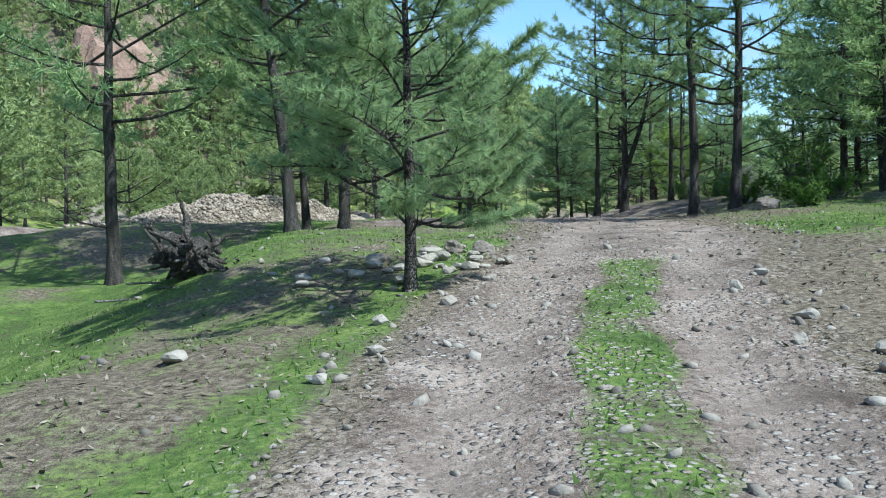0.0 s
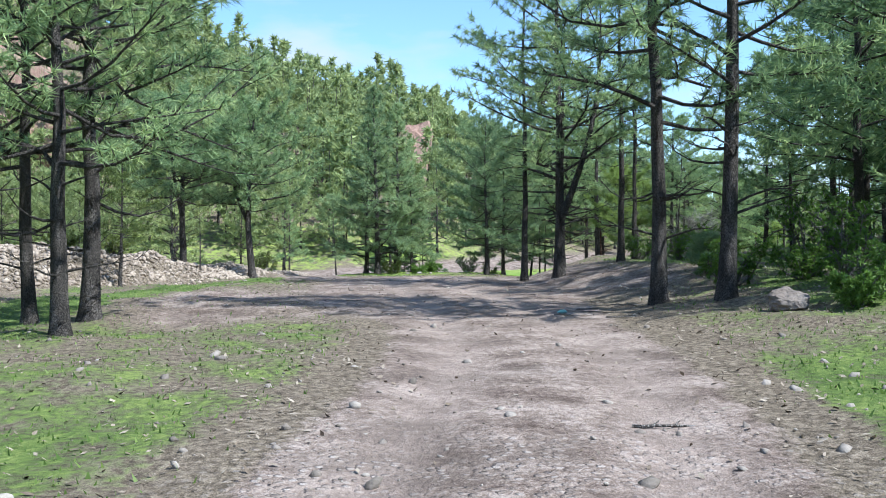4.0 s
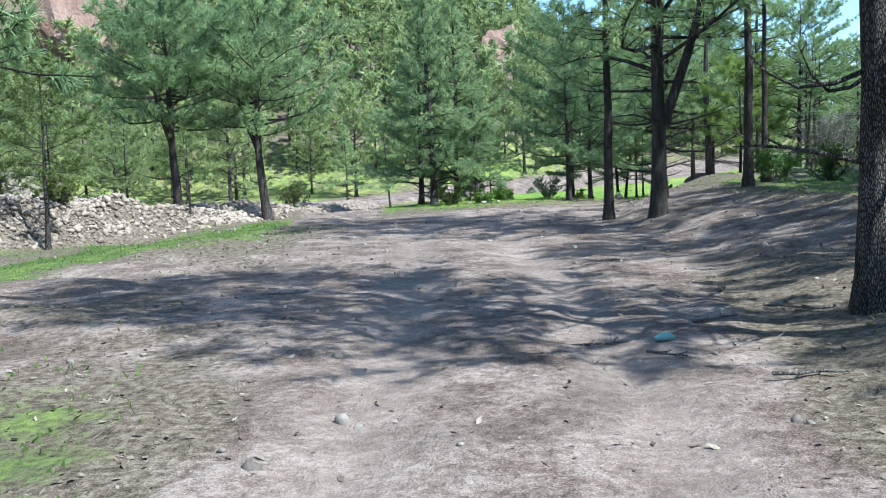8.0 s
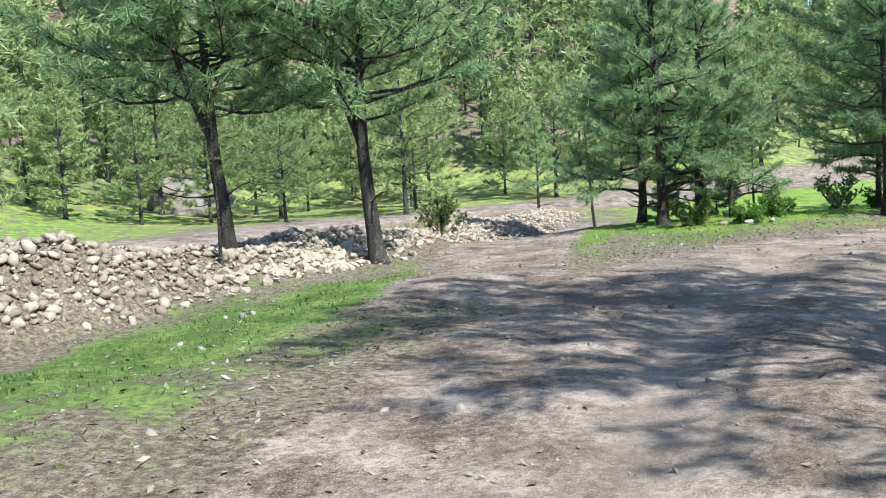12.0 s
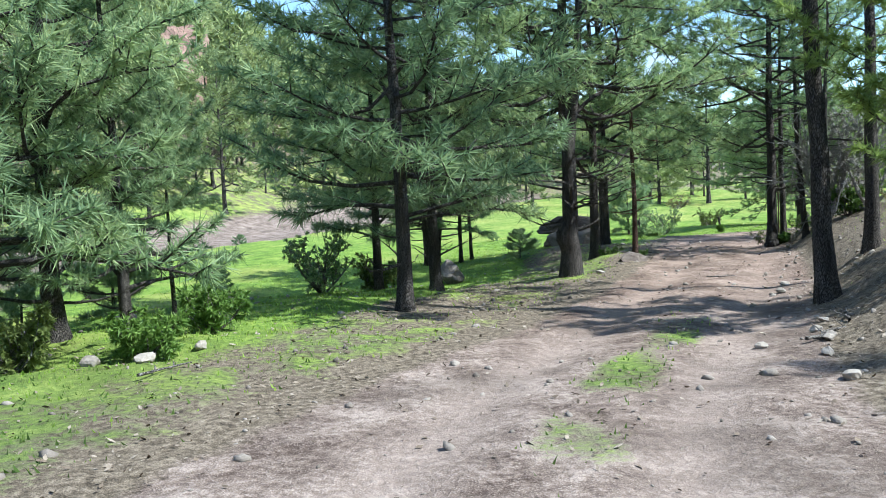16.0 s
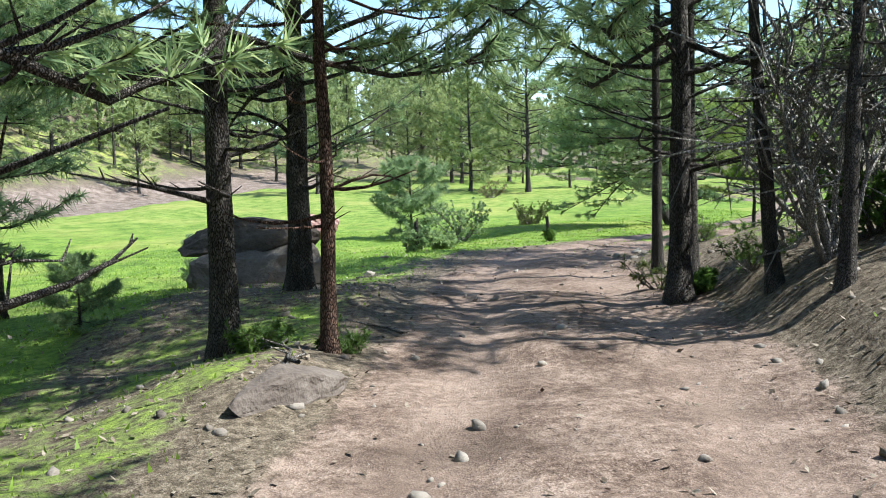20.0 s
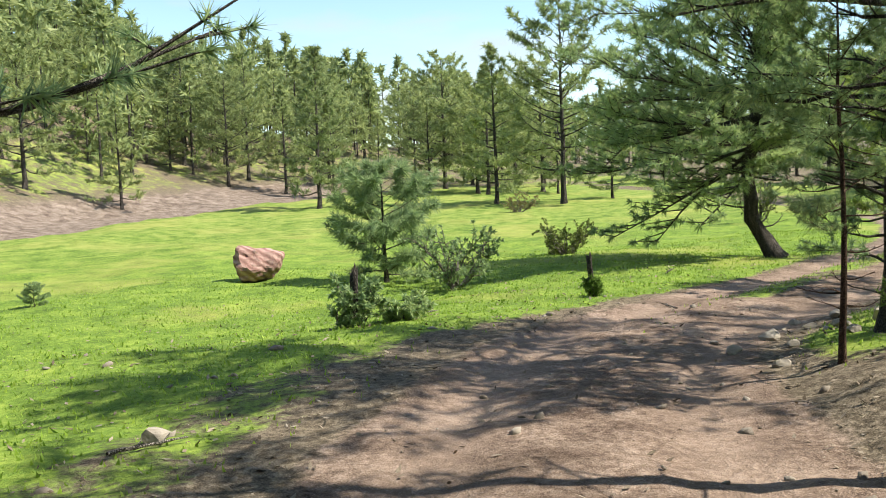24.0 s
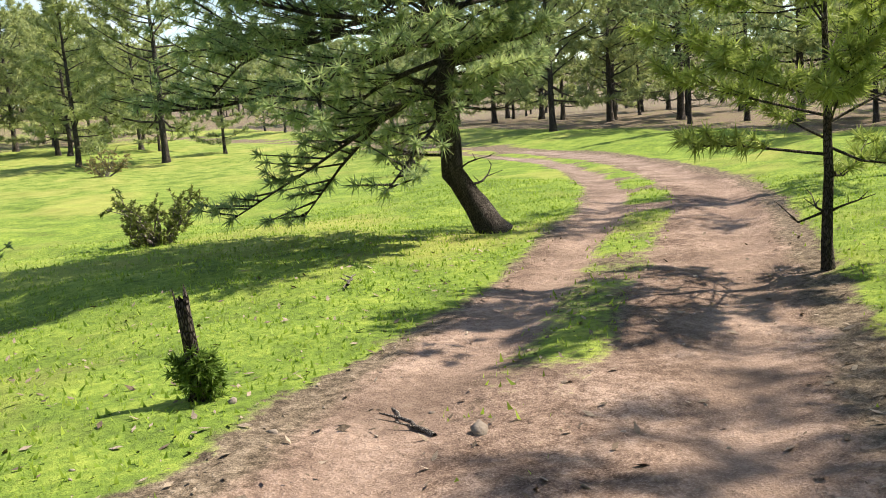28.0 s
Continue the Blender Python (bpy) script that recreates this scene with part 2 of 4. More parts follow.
    dry = maths(nt, "MULTIPLY", ramp(nt, big, [(0.50, (0, 0, 0)), (0.66, (1, 1, 1))]), 0.55)
    green = mix(nt, dry, green, (0.34, 0.33, 0.10))
    far_dry = maths(nt, "MULTIPLY", maths(nt, "MULTIPLY", maths(nt, "SUBTRACT", xyz.outputs["Y"], 82.0), 0.07, True), ramp(nt, mid, [(0.40, (0, 0, 0)), (0.60, (1, 1, 1))]))
    green = mix(nt, maths(nt, "MULTIPLY", far_dry, 0.2), green, (0.42, 0.37, 0.17))
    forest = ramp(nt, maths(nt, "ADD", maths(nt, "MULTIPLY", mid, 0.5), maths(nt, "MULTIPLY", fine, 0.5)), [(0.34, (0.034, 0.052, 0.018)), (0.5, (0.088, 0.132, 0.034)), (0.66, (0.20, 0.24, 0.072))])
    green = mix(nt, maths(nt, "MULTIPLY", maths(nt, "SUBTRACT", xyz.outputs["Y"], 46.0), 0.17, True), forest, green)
    edge = maths(nt, "SUBTRACT", maths(nt, "ADD", maths(nt, "MULTIPLY", mid, 0.8), maths(nt, "MULTIPLY", fine, 0.5)), 0.65)
    dm = ramp(nt, maths(nt, "ADD", dirt, edge), [(0.36, (0, 0, 0)), (0.62, (1, 1, 1))])
    gm = ramp(nt, maths(nt, "ADD", grass, maths(nt, "MULTIPLY", edge, 1.3)), [(0.36, (0, 0, 0)), (0.60, (1, 1, 1))])
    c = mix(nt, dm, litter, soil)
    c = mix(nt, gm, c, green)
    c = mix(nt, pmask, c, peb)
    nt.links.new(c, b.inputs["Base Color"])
    h = maths(nt, "ADD", maths(nt, "MULTIPLY", mid, 0.8), maths(nt, "ADD", maths(nt, "MULTIPLY", fine, 0.6), maths(nt, "MULTIPLY", grit, 0.25)))
    h = maths(nt, "ADD", h, maths(nt, "MULTIPLY", pmask, 0.5))
    bump(nt, b, h, 0.045)
    return m


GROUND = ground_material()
WATER, _nt, _b = material("muddy_water", 0.08, 0.5)
_n = noise_node(_nt, 0.6, 4, 0.6, coords(_nt))
_nt.links.new(ramp(_nt, _n, [(0.3, (0.20, 0.13, 0.085)), (0.7, (0.27, 0.185, 0.125))]), _b.inputs["Base Color"])
bump(_nt, _b, noise_node(_nt, 5.0, 3, 0.5, coords(_nt)), 0.01, 0.5)
TEAL, _nt, _b = material("faded_teal_plastic", 0.45, 0.4)
_b.inputs["Base Color"].default_value = (0.20, 0.38, 0.35, 1)

# ---- terrain ----
ROAD = np.array([
    (-0.5, -14, -1.5), (0.1, -4, -0.45), (0.3, 0, 0.0), (0.75, 4, 0.25), (1.2, 7.7, 0.62), (1.9, 10.5, 0.98), (2.6, 13.5, 1.2), (3.2, 18, 1.32),
    (3.2, 23, 1.42), (2.8, 28, 1.52), (2.3, 34, 1.58), (2.6, 38.5, 1.6), (3.7, 42.5, 1.6), (5.5, 46, 1.5), (8.2, 49.6, 1.44), (12.0, 54.8, 1.40),
    (14.8, 59.2, 1.37), (17.2, 63.5, 1.27), (20.05, 66.95, 1.18), (25.7, 69.85, 1.12), (31.7, 72.95, 1.1), (36.2, 76.45, 1.1), (39.7, 79.9, 1.1), (42.5, 84, 1.15),
    (47, 93, 1.3), (56, 112, 1.6), (68, 145, 2.0)])


def smooth(a, b, v):
    t = np.clip((v - a) / (b - a), 0, 1)
    return t * t * (3 - 2 * t)


def fine_road():
    """The road's centre line, rounded through its corners."""
    t = np.linspace(0, len(ROAD) - 1, 160)
    i = np.clip(t.astype(int), 0, len(ROAD) - 2)
    f = (t - i)[:, None]
    p = [ROAD[np.clip(i + k, 0, len(ROAD) - 1)] for k in (-1, 0, 1, 2)]
    return 0.5 * (2 * p[1] + (p[2] - p[0]) * f + (2 * p[0] - 5 * p[1] + 4 * p[2] - p[3]) * f ** 2 + (3 * p[1] - p[0] - 3 * p[2] + p[3]) * f ** 3)


LINE = fine_road()


def beside_road(x, y):
    """Distance to the right of the road's centre line (left: minus), and the line's own y and height there."""
    x, y = np.asarray(x, float).ravel(), np.asarray(y, float).ravel()
    best, near = np.full(x.shape, 1e18), np.zeros(x.shape, int)
    for k in range(0, len(LINE), 3):
        d = (x - LINE[k, 0]) ** 2 + (y - LINE[k, 1]) ** 2
        closer = d < best
        best[closer], near[closer] = d[closer], k
    best[:] = 1e18
    side, at_y, at_z = np.ones(x.shape), np.zeros(x.shape), np.zeros(x.shape)
    for step in range(-4, 4):
        a, b = LINE[np.clip(near + step, 0, len(LINE) - 2)], LINE[np.clip(near + step, 0, len(LINE) - 2) + 1]
        dx, dy = b[:, 0] - a[:, 0], b[:, 1] - a[:, 1]
        u = np.clip(((x - a[:, 0]) * dx + (y - a[:, 1]) * dy) / (dx * dx + dy * dy), 0, 1)
        px, py = x - a[:, 0] - u * dx, y - a[:, 1] - u * dy
        d = px * px + py * py
        closer = d < best
        best = np.where(closer, d, best)
        side = np.where(closer, np.where(px * dy - py * dx < 0, -1, 1), side)
        at_y, at_z = np.where(closer, a[:, 1] + u * dy, at_y), np.where(closer, a[:, 2] + u * (b[:, 2] - a[:, 2]), at_z)
    return np.sqrt(best) * side, at_y, at_z


def ripple(x, y, size, seed):
    """Smooth uneven ground from a few crossed waves."""
    r = np.random.RandomState(seed)
    out = 0 * x
    for k in range(7):
        a, ph, f = r.rand() * 6.28, r.rand() * 6.28, (0.6 + 1.3 * r.rand()) / size
        out = out + np.sin((x * np.cos(a) + y * np.sin(a)) * f * 6.28 + ph + 1.3 * np.sin(0.37 * f * (x * np.sin(a) - y * np.cos(a)) * 6.28))
    return out / 4.0


def half_width(y):
    return np.interp(y, [0, 10, 16, 21, 25, 30, 40, 45, 49, 56, 63, 67, 72], [1.35, 1.3, 1.3, 1.4, 2.0, 2.8, 2.5, 1.9, 1.45, 1.4, 1.4, 1.1, 1.1])


def left_level(y):
    return np.interp(y, [-20, 0, 8, 14, 20, 30, 45, 52, 60, 72, 80, 92, 105, 125, 160], [-1.0, -0.5, 0.15, 0.75, 1.3, 1.5, 1.55, 1.2, 1.05, 1.05, 0.95, 1.0, 1.4, 2.3, 3.2])


def rubble_bank(x, y):
    """Height of the bank of dumped stones along the stream, over the ground."""
    cx = np.interp(y, [22, 30, 36, 44, 54, 66, 74], [-11.9, -9.3, -7.0, -5.3, -4.6, -5.4, -7.5])
    top = np.interp(y, [26, 31, 35, 38, 41, 47, 58, 66, 74], [0.0, 0.7, 1.25, 0.95, 0.5, 0.4, 0.55, 0.4, 0.0])
    wide = np.where(x < cx, 4.6, 2.0)
    return top * smooth(1.0, 0.25, np.abs(x - cx) / wide) * (0.85 + 0.2 * ripple(x, y, 3.0, 5))


def ground(x, y, detail=True):
    shape = np.shape(x)
    x, y = np.asarray(x, float).ravel(), np.asarray(y, float).ravel()
    d, ry, rz = beside_road(x, y)
    w = half_width(ry)
    out = np.abs(d) - w
    left = np.where(d < 0, smooth(0.0, 1.0, (out - 0.4) / np.interp(ry, [44, 49, 58, 61], [4.6, 2.6, 2.6, 4.6])), 0)
    level = left_level(y)
    z = rz + (level - rz) * left
    # the raised shoulder beside the bend, which drops to the meadow, and the hollow beside the first stretch
    z = z + 0.33 * smooth(43, 47, ry) * smooth(55, 51.5, ry) * smooth(-11.5, -7.5, d) * smooth(-1.6, -5.0, d)
    z = z - 1.15 * smooth(-3.0, -8.0, x) * smooth(26, 20, y)
    z = z + 0.16 * smooth(47, 49, ry) * smooth(64, 60, ry) * smooth(1.2, 2.4, d)
    k1 = np.interp(ry, [5, 14, 20, 25, 36, 42, 46, 60, 64, 68, 72], [0.04, 0.05, 0.07, 0.17, 0.19, 0.20, 0.30, 0.42, 0.30, 0.16, 0.06])
    right = np.where(d > 0, np.clip(out, 0, np.interp(ry, [20, 25, 42, 47, 62, 66], [5.0, 3.2, 3.2, 2.3, 2.1, 4.0])), 0)
    z = z + k1 * right * smooth(0.0, np.interp(ry, [50, 55], [1.2, 0.6]), right)
    z = z + np.where(d > 0, np.interp(ry, [18, 24, 42, 48, 64, 74, 80], [0.10, 0.045, 0.06, 0.09, 0.10, 0.10, 0.0]) * np.clip(out - 5, 0, 60), 0)
    # the low berm at the start and the mound with the stump
    z = z + 0.30 * np.exp(-((x + 2.2) ** 2 / 2.5 + (y - 14.0) ** 2 / 12.0))
    z = z + smooth(0.0, 0.8, out) * (d < 0) * (0.34 * np.exp(-((x - 12.7) ** 2 / 4.0 + (y - 63.4) ** 2 / 7.0)) + 0.20 * np.exp(-((x - 11.8) ** 2 / 0.8 + (y - 58.2) ** 2 / 2.2)))
    # stream bed and stone bank
    cx = np.interp(y, [10, 30, 50, 70, 85, 98, 110, 118, 127], [-26, -17, -12.5, -12, -5, 5, 15, 21, 33])
    z = z - np.interp(y, [80, 94], [1.15, 0.5]) * smooth(7.5, 3.0, np.abs(x - cx)) * smooth(8, 25, y)
    z = z + rubble_bank(x, y)
    # far hills
    foot = 93 + 0.9 * np.clip(x + 5, 0, 200) + 0.10 * np.clip(-x, 0, 80)
    z = z + np.interp(x, [-90, -45, -12, 4, 25, 70], [35, 30.5, 18.5, 15, 6.6, 3]) * smooth(0, 52, y - foot) + 3 * smooth(0, 60, y - 130)
    z = z + 30 * smooth(28, 100, -x)
    z = z + 10 * smooth(40, 160, x - 45 - np.clip(y - 60, 0, 60) * 0.7)
    if detail:
        rough = smooth(-0.3, 2.0, out)
        z = z + (0.05 * ripple(x, y, 2.3, 1) + 0.10 * ripple(x, y, 9.0, 2)) * (0.15 + 0.85 * rough)
        rut = np.exp(-((np.abs(d) - 0.78) / 0.30) ** 2) * smooth(0.6, -0.3, out)
        z = z - 0.05 * rut + 0.02 * ripple(x, y, 0.8, 3) * smooth(40, 12, np.abs(d))
        z = z + 0.03 * np.sin(ry * 2.6 + 0.8 * d) * smooth(54, 58, ry) * smooth(66, 62, ry) * smooth(0.4, -0.3, out)
    return z.reshape(shape)


def height(x, y):
    return float(ground(np.array([x]), np.array([y]))[0])


def lines(stops):
    """Grid lines with given spacings between the stops: (from, to, step) runs."""
    out = [stops[0][0]]
    for a, b, step in stops:
        n = max(1, int(round((b - a) / step)))
        out += list(a + (b - a) * np.arange(1, n + 1) / n)
    return np.array(out)


def solid(name, V, faces, mats, parent=None, smooth_shade=False, index=None):
    """One mesh object from arrays: faces is a list of arrays (three or four columns), index the material of each array."""
    me = bpy.data.meshes.new(name)
    V = np.asarray(V, np.float32)
    me.vertices.add(len(V))
    me.vertices.foreach_set("co", V.ravel())
    loops = np.concatenate([np.asarray(f, np.int32).ravel() for f in faces])
    counts = np.concatenate([np.full(len(f), np.shape(f)[1], np.int32) for f in faces])
    me.loops.add(len(loops))
    me.loops.foreach_set("vertex_index", loops)
    me.polygons.add(len(counts))
    me.polygons.foreach_set("loop_start", np.concatenate([[0], np.cumsum(counts)[:-1]]).astype(np.int32))
    me.polygons.foreach_set("loop_total", counts)
    for m in mats:
        me.materials.append(m)
    if index is not None:
        me.polygons.foreach_set("material_index", np.concatenate([np.full(len(f), i, np.int32) for f, i in zip(faces, index)]))
    if smooth_shade:
        me.polygons.foreach_set("use_smooth", np.ones(len(counts), bool))
    me.update(calc_edges=True)
    me.validate()
    ob = new(name, me)
    ob.parent = parent
    return ob


def build_ground():
    gx = lines([(-420, -120, 30), (-120, -40, 6), (-40, -14, 1.2), (-14, -5, 0.4), (-5, 30, 0.2), (30, 46, 0.5), (46, 80, 2), (80, 140, 6), (140, 420, 30)])
    gy = lines([(-120, -20, 20), (-20, 0, 1.0), (0, 80, 0.22), (80, 100, 0.7), (100, 170, 2.5), (170, 480, 30)])
    X, Y = np.meshgrid(gx, gy)
    Z = ground(X, Y)
    n, m = len(gx), len(gy)
    i = (np.arange(m - 1)[:, None] * n + np.arange(n - 1)[None, :]).ravel()
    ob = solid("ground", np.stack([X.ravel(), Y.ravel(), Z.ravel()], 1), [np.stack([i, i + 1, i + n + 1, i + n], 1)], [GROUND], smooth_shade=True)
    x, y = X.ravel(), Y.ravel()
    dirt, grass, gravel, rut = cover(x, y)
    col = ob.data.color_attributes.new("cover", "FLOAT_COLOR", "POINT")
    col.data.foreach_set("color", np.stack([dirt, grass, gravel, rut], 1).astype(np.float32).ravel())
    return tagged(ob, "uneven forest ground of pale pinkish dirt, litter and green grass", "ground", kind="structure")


def cover(x, y):
    """How much bare dirt, grass and gravel lies at a place."""
    d, ry, rz = beside_road(x, y)
    w = half_width(ry)
    out = np.abs(d) - w
    dirt = smooth(0.5, -0.3, out)
    dirt = dirt * smooth(90, 82, ry)
    late = smooth(64, 68, ry)
    strip = (1 - 0.3 * late * smooth(74, 70, ry)) * smooth(0.50, 0.20, np.abs(d - 0.12 + 0.4 * late)) * np.maximum(smooth(12.5, 8.5, ry), np.maximum(0.62 * smooth(43.5, 46, ry) * smooth(51, 48.5, ry), smooth(66.5, 69, ry))) * np.clip(0.78 + 0.45 * ripple(x, y, 1.6, 31), 0.25, 1)
    patch = 0.5 + 0.5 * ripple(x, y, 6.0, 21)
    # open dirt yard beside the road, and the bare track down to the stream
    yard = smooth(3.4, 1.8, out) * smooth(24, 29, ry) * smooth(43, 39, ry) * (d > 0)
    dirt = np.maximum(dirt * (1 - strip), 0.9 * yard)
    track = smooth(1.6, 0.7, np.abs(x - np.interp(y, [36, 44, 52, 60], [-0.5, -1.9, -2.4, -3.0]))) * smooth(36, 39, y) * smooth(66, 58, y)
    dirt = np.maximum(dirt, track)
    dirt = np.maximum(dirt, smooth(5.5, 2.5, out) * (0.45 + 0.5 * patch) * (d < 0) * smooth(20, 24, y) * smooth(34, 28, y))
    shy = np.interp(ry, [46, 50, 54, 60, 63, 67, 70], [1.2, 1.6, 2.4, 2.4, 1.1, 0.4, 0.0])
    meadow = (d < 0) * smooth(0.2 - 0.4 * late, 1.5 - 1.1 * late, out - shy + 0.9 * (1 - 0.7 * late) * (patch - 0.5)) * smooth(44, 50, y) * smooth(-4, 1.5, x + 0.06 * (y - 60)) * smooth(128, 96, y - 0.35 * np.clip(x, 0, 80))
    green = 0.25 + 0.3 * patch + 0.10 * smooth(9, 12, y) * smooth(27, 22, y)
    grass = np.where(d < 0, green * smooth(0.1, 1.0, out), green * 0.75 * smooth(0.3, 1.5, out))
    grass = np.maximum(grass, 0.95 * meadow)
    grass = np.maximum(grass, (0.45 + 0.45 * patch) * (d < 0) * smooth(0.15, 0.5, out) * smooth(1.5, 0.8, out) * smooth(15, 12, y))
    grass = np.maximum(grass, (0.55 + 0.4 * patch) * smooth(-1.6, -4.0, x) * smooth(27, 18, y))
    verge = smooth(1.0, 0.3, np.abs(x - np.interp(y, [20, 30, 36, 41, 46], [-4.6, -4.0, -3.2, -2.2, -1.4])) / 1.5) * smooth(20, 25, y) * smooth(56, 50, y)
    grass = np.maximum(grass, verge)
    grass = np.maximum(grass, 0.75 * (d > 0) * smooth(0.2, 1.0, out) * smooth(22, 15, y) * smooth(10, 12, y))
    grass = np.maximum(grass, 0.9 * smooth(64.5, 67, ry) * smooth(0.1, 0.7, out) * (d > 0) * smooth(9, 4, out))
    grass = np.maximum(grass, (0.35 + 0.4 * patch) * (d > 0) * smooth(2.2, 3.6, out + 0.8 * (ry < 24)) * smooth(14, 18, y) * smooth(44, 38, y))
    grass = np.where((d > 0) & (ry > 40) & (ry < 65), grass * (0.55 + 0.75 * smooth(0.9, 2.2, out)), grass)
    grass = np.maximum(grass * (1 - dirt), 0.9 * strip)
    bank = np.clip(rubble_bank(x, y) * 3, 0, 1)
    grass = grass * (1 - bank)
    bed_x = x - np.interp(y, [10, 30, 50, 70, 85, 98, 110, 118, 127], [-26, -17, -12.5, -12, -5, 5, 15, 21, 33])
    stream = smooth(6.8, 4.6, np.where(bed_x < 0, -0.6 * bed_x, bed_x)) * smooth(8, 25, y)
    stream = stream * smooth(1.1, 0.1, ground(x, y, False) - left_level(y))
    grass, dirt = grass * (1 - 0.9 * stream), np.maximum(dirt, stream * 0.9)
    bank_x = np.interp(y, [10, 30, 50, 70, 85, 98, 110, 118, 127], [-26, -17, -12.5, -12, -5, 5, 15, 21, 33])
    grass = np.maximum(grass, 0.5 * smooth(-10.0, -12.5, x - bank_x) * smooth(20, 30, y))
    hill = smooth(3, 8, ground(x, y, False) - left_level(y))
    grass = np.maximum(grass * (1 - hill), 0.28 * hill)
    gravel = np.maximum(smooth(0.9, -0.2, out) * smooth(17, 11, ry), 0.10 * dirt)
    gravel = np.maximum(gravel, np.maximum(bank, 0.5 * stream))
    rut = np.exp(-((np.abs(d) - 0.80) / 0.30) ** 2) * smooth(0.5, -0.2, out)
    return dirt, np.clip(grass, 0, 1), np.clip(gravel, 0, 1), rut
# ---- end of terrain ----


build_ground()


# ---- trees ----


def tube(points, radii, sides):
    """A tapered tube along points: vertices and four-sided faces, closed at the tip."""
    P, R = np.asarray(points, float), np.asarray(radii, float)
    T = np.gradient(P, axis=0)
    T /= np.linalg.norm(T, axis=1)[:, None] + 1e-9
    ref = np.where(np.abs(T[:, 2:3]) > 0.9, np.array([[1.0, 0, 0]]), np.array([[0, 0, 1.0]]))
    A = np.cross(T, ref)
    A /= np.linalg.norm(A, axis=1)[:, None] + 1e-9
    B = np.cross(T, A)
    a = np.arange(sides) * 2 * np.pi / sides
    V = P[:, None] + R[:, None, None] * (np.cos(a)[None, :, None] * A[:, None] + np.sin(a)[None, :, None] * B[:, None])
    n = len(P)
    i, j = np.meshgrid(np.arange(n - 1), np.arange(sides), indexing="ij")
    k = (j + 1) % sides
    F = np.stack([i * sides + j, i * sides + k, (i + 1) * sides + k, (i + 1) * sides + j], -1).reshape(-1, 4)
    return V.reshape(-1, 3), F


def needle_tufts(rng, centres, axes, length, width, count):
    """Bunches of thin needles that fan out round an axis at each centre: vertices and triangles."""
    C, D = np.repeat(np.asarray(centres), count, 0), np.repeat(np.asarray(axes), count, 0)
    n = len(C)
    v = rng.normal(size=(n, 3))
    v /= np.linalg.norm(v, axis=1)[:, None]
    way = v + 0.75 * D
    way /= np.linalg.norm(way, axis=1)[:, None]
    side = np.cross(way, rng.normal(size=(n, 3)))
    side /= np.linalg.norm(side, axis=1)[:, None] + 1e-9
    ln = length * (0.6 + 0.6 * rng.rand(n, 1))
    root = C + way * ln * 0.06 - D * (rng.rand(n, 1) * length * 0.55)
    V = np.stack([root - side * width * 0.5, root + side * width * 0.5, root + way * ln - np.array([[0, 0, 1]]) * ln * 0.10], 1)
    return V.reshape(-1, 3), np.arange(3 * n).reshape(-1, 3)


def join(pieces):
    V, F, k = [], [], 0
    for v, f in pieces:
        V.append(v)
        F.append(f + k)
        k += len(v)
    return (np.concatenate(V), np.concatenate(F)) if V else (np.zeros((0, 3)), np.zeros((0, 4), int))


def trunk_line(rng, H, bends, wobble=0.03, n=13):
    """The trunk's centre line from the ground up; bends: (height share, sideways x, sideways y) of a crook."""
    t = np.linspace(0, 1, n)
    bx = np.interp(t, [b[0] for b in bends], [b[1] for b in bends])
    by = np.interp(t, [b[0] for b in bends], [b[2] for b in bends])
    wob = np.cumsum(rng.normal(size=(n, 2)) * wobble * H / n, 0)
    wob[0] = 0
    return np.stack([bx + wob[:, 0], by + wob[:, 1], t * H], 1)


def along(line, u):
    t = np.linspace(0, 1, len(line))
    return np.array([np.interp(u, t, line[:, k]) for k in range(3)])


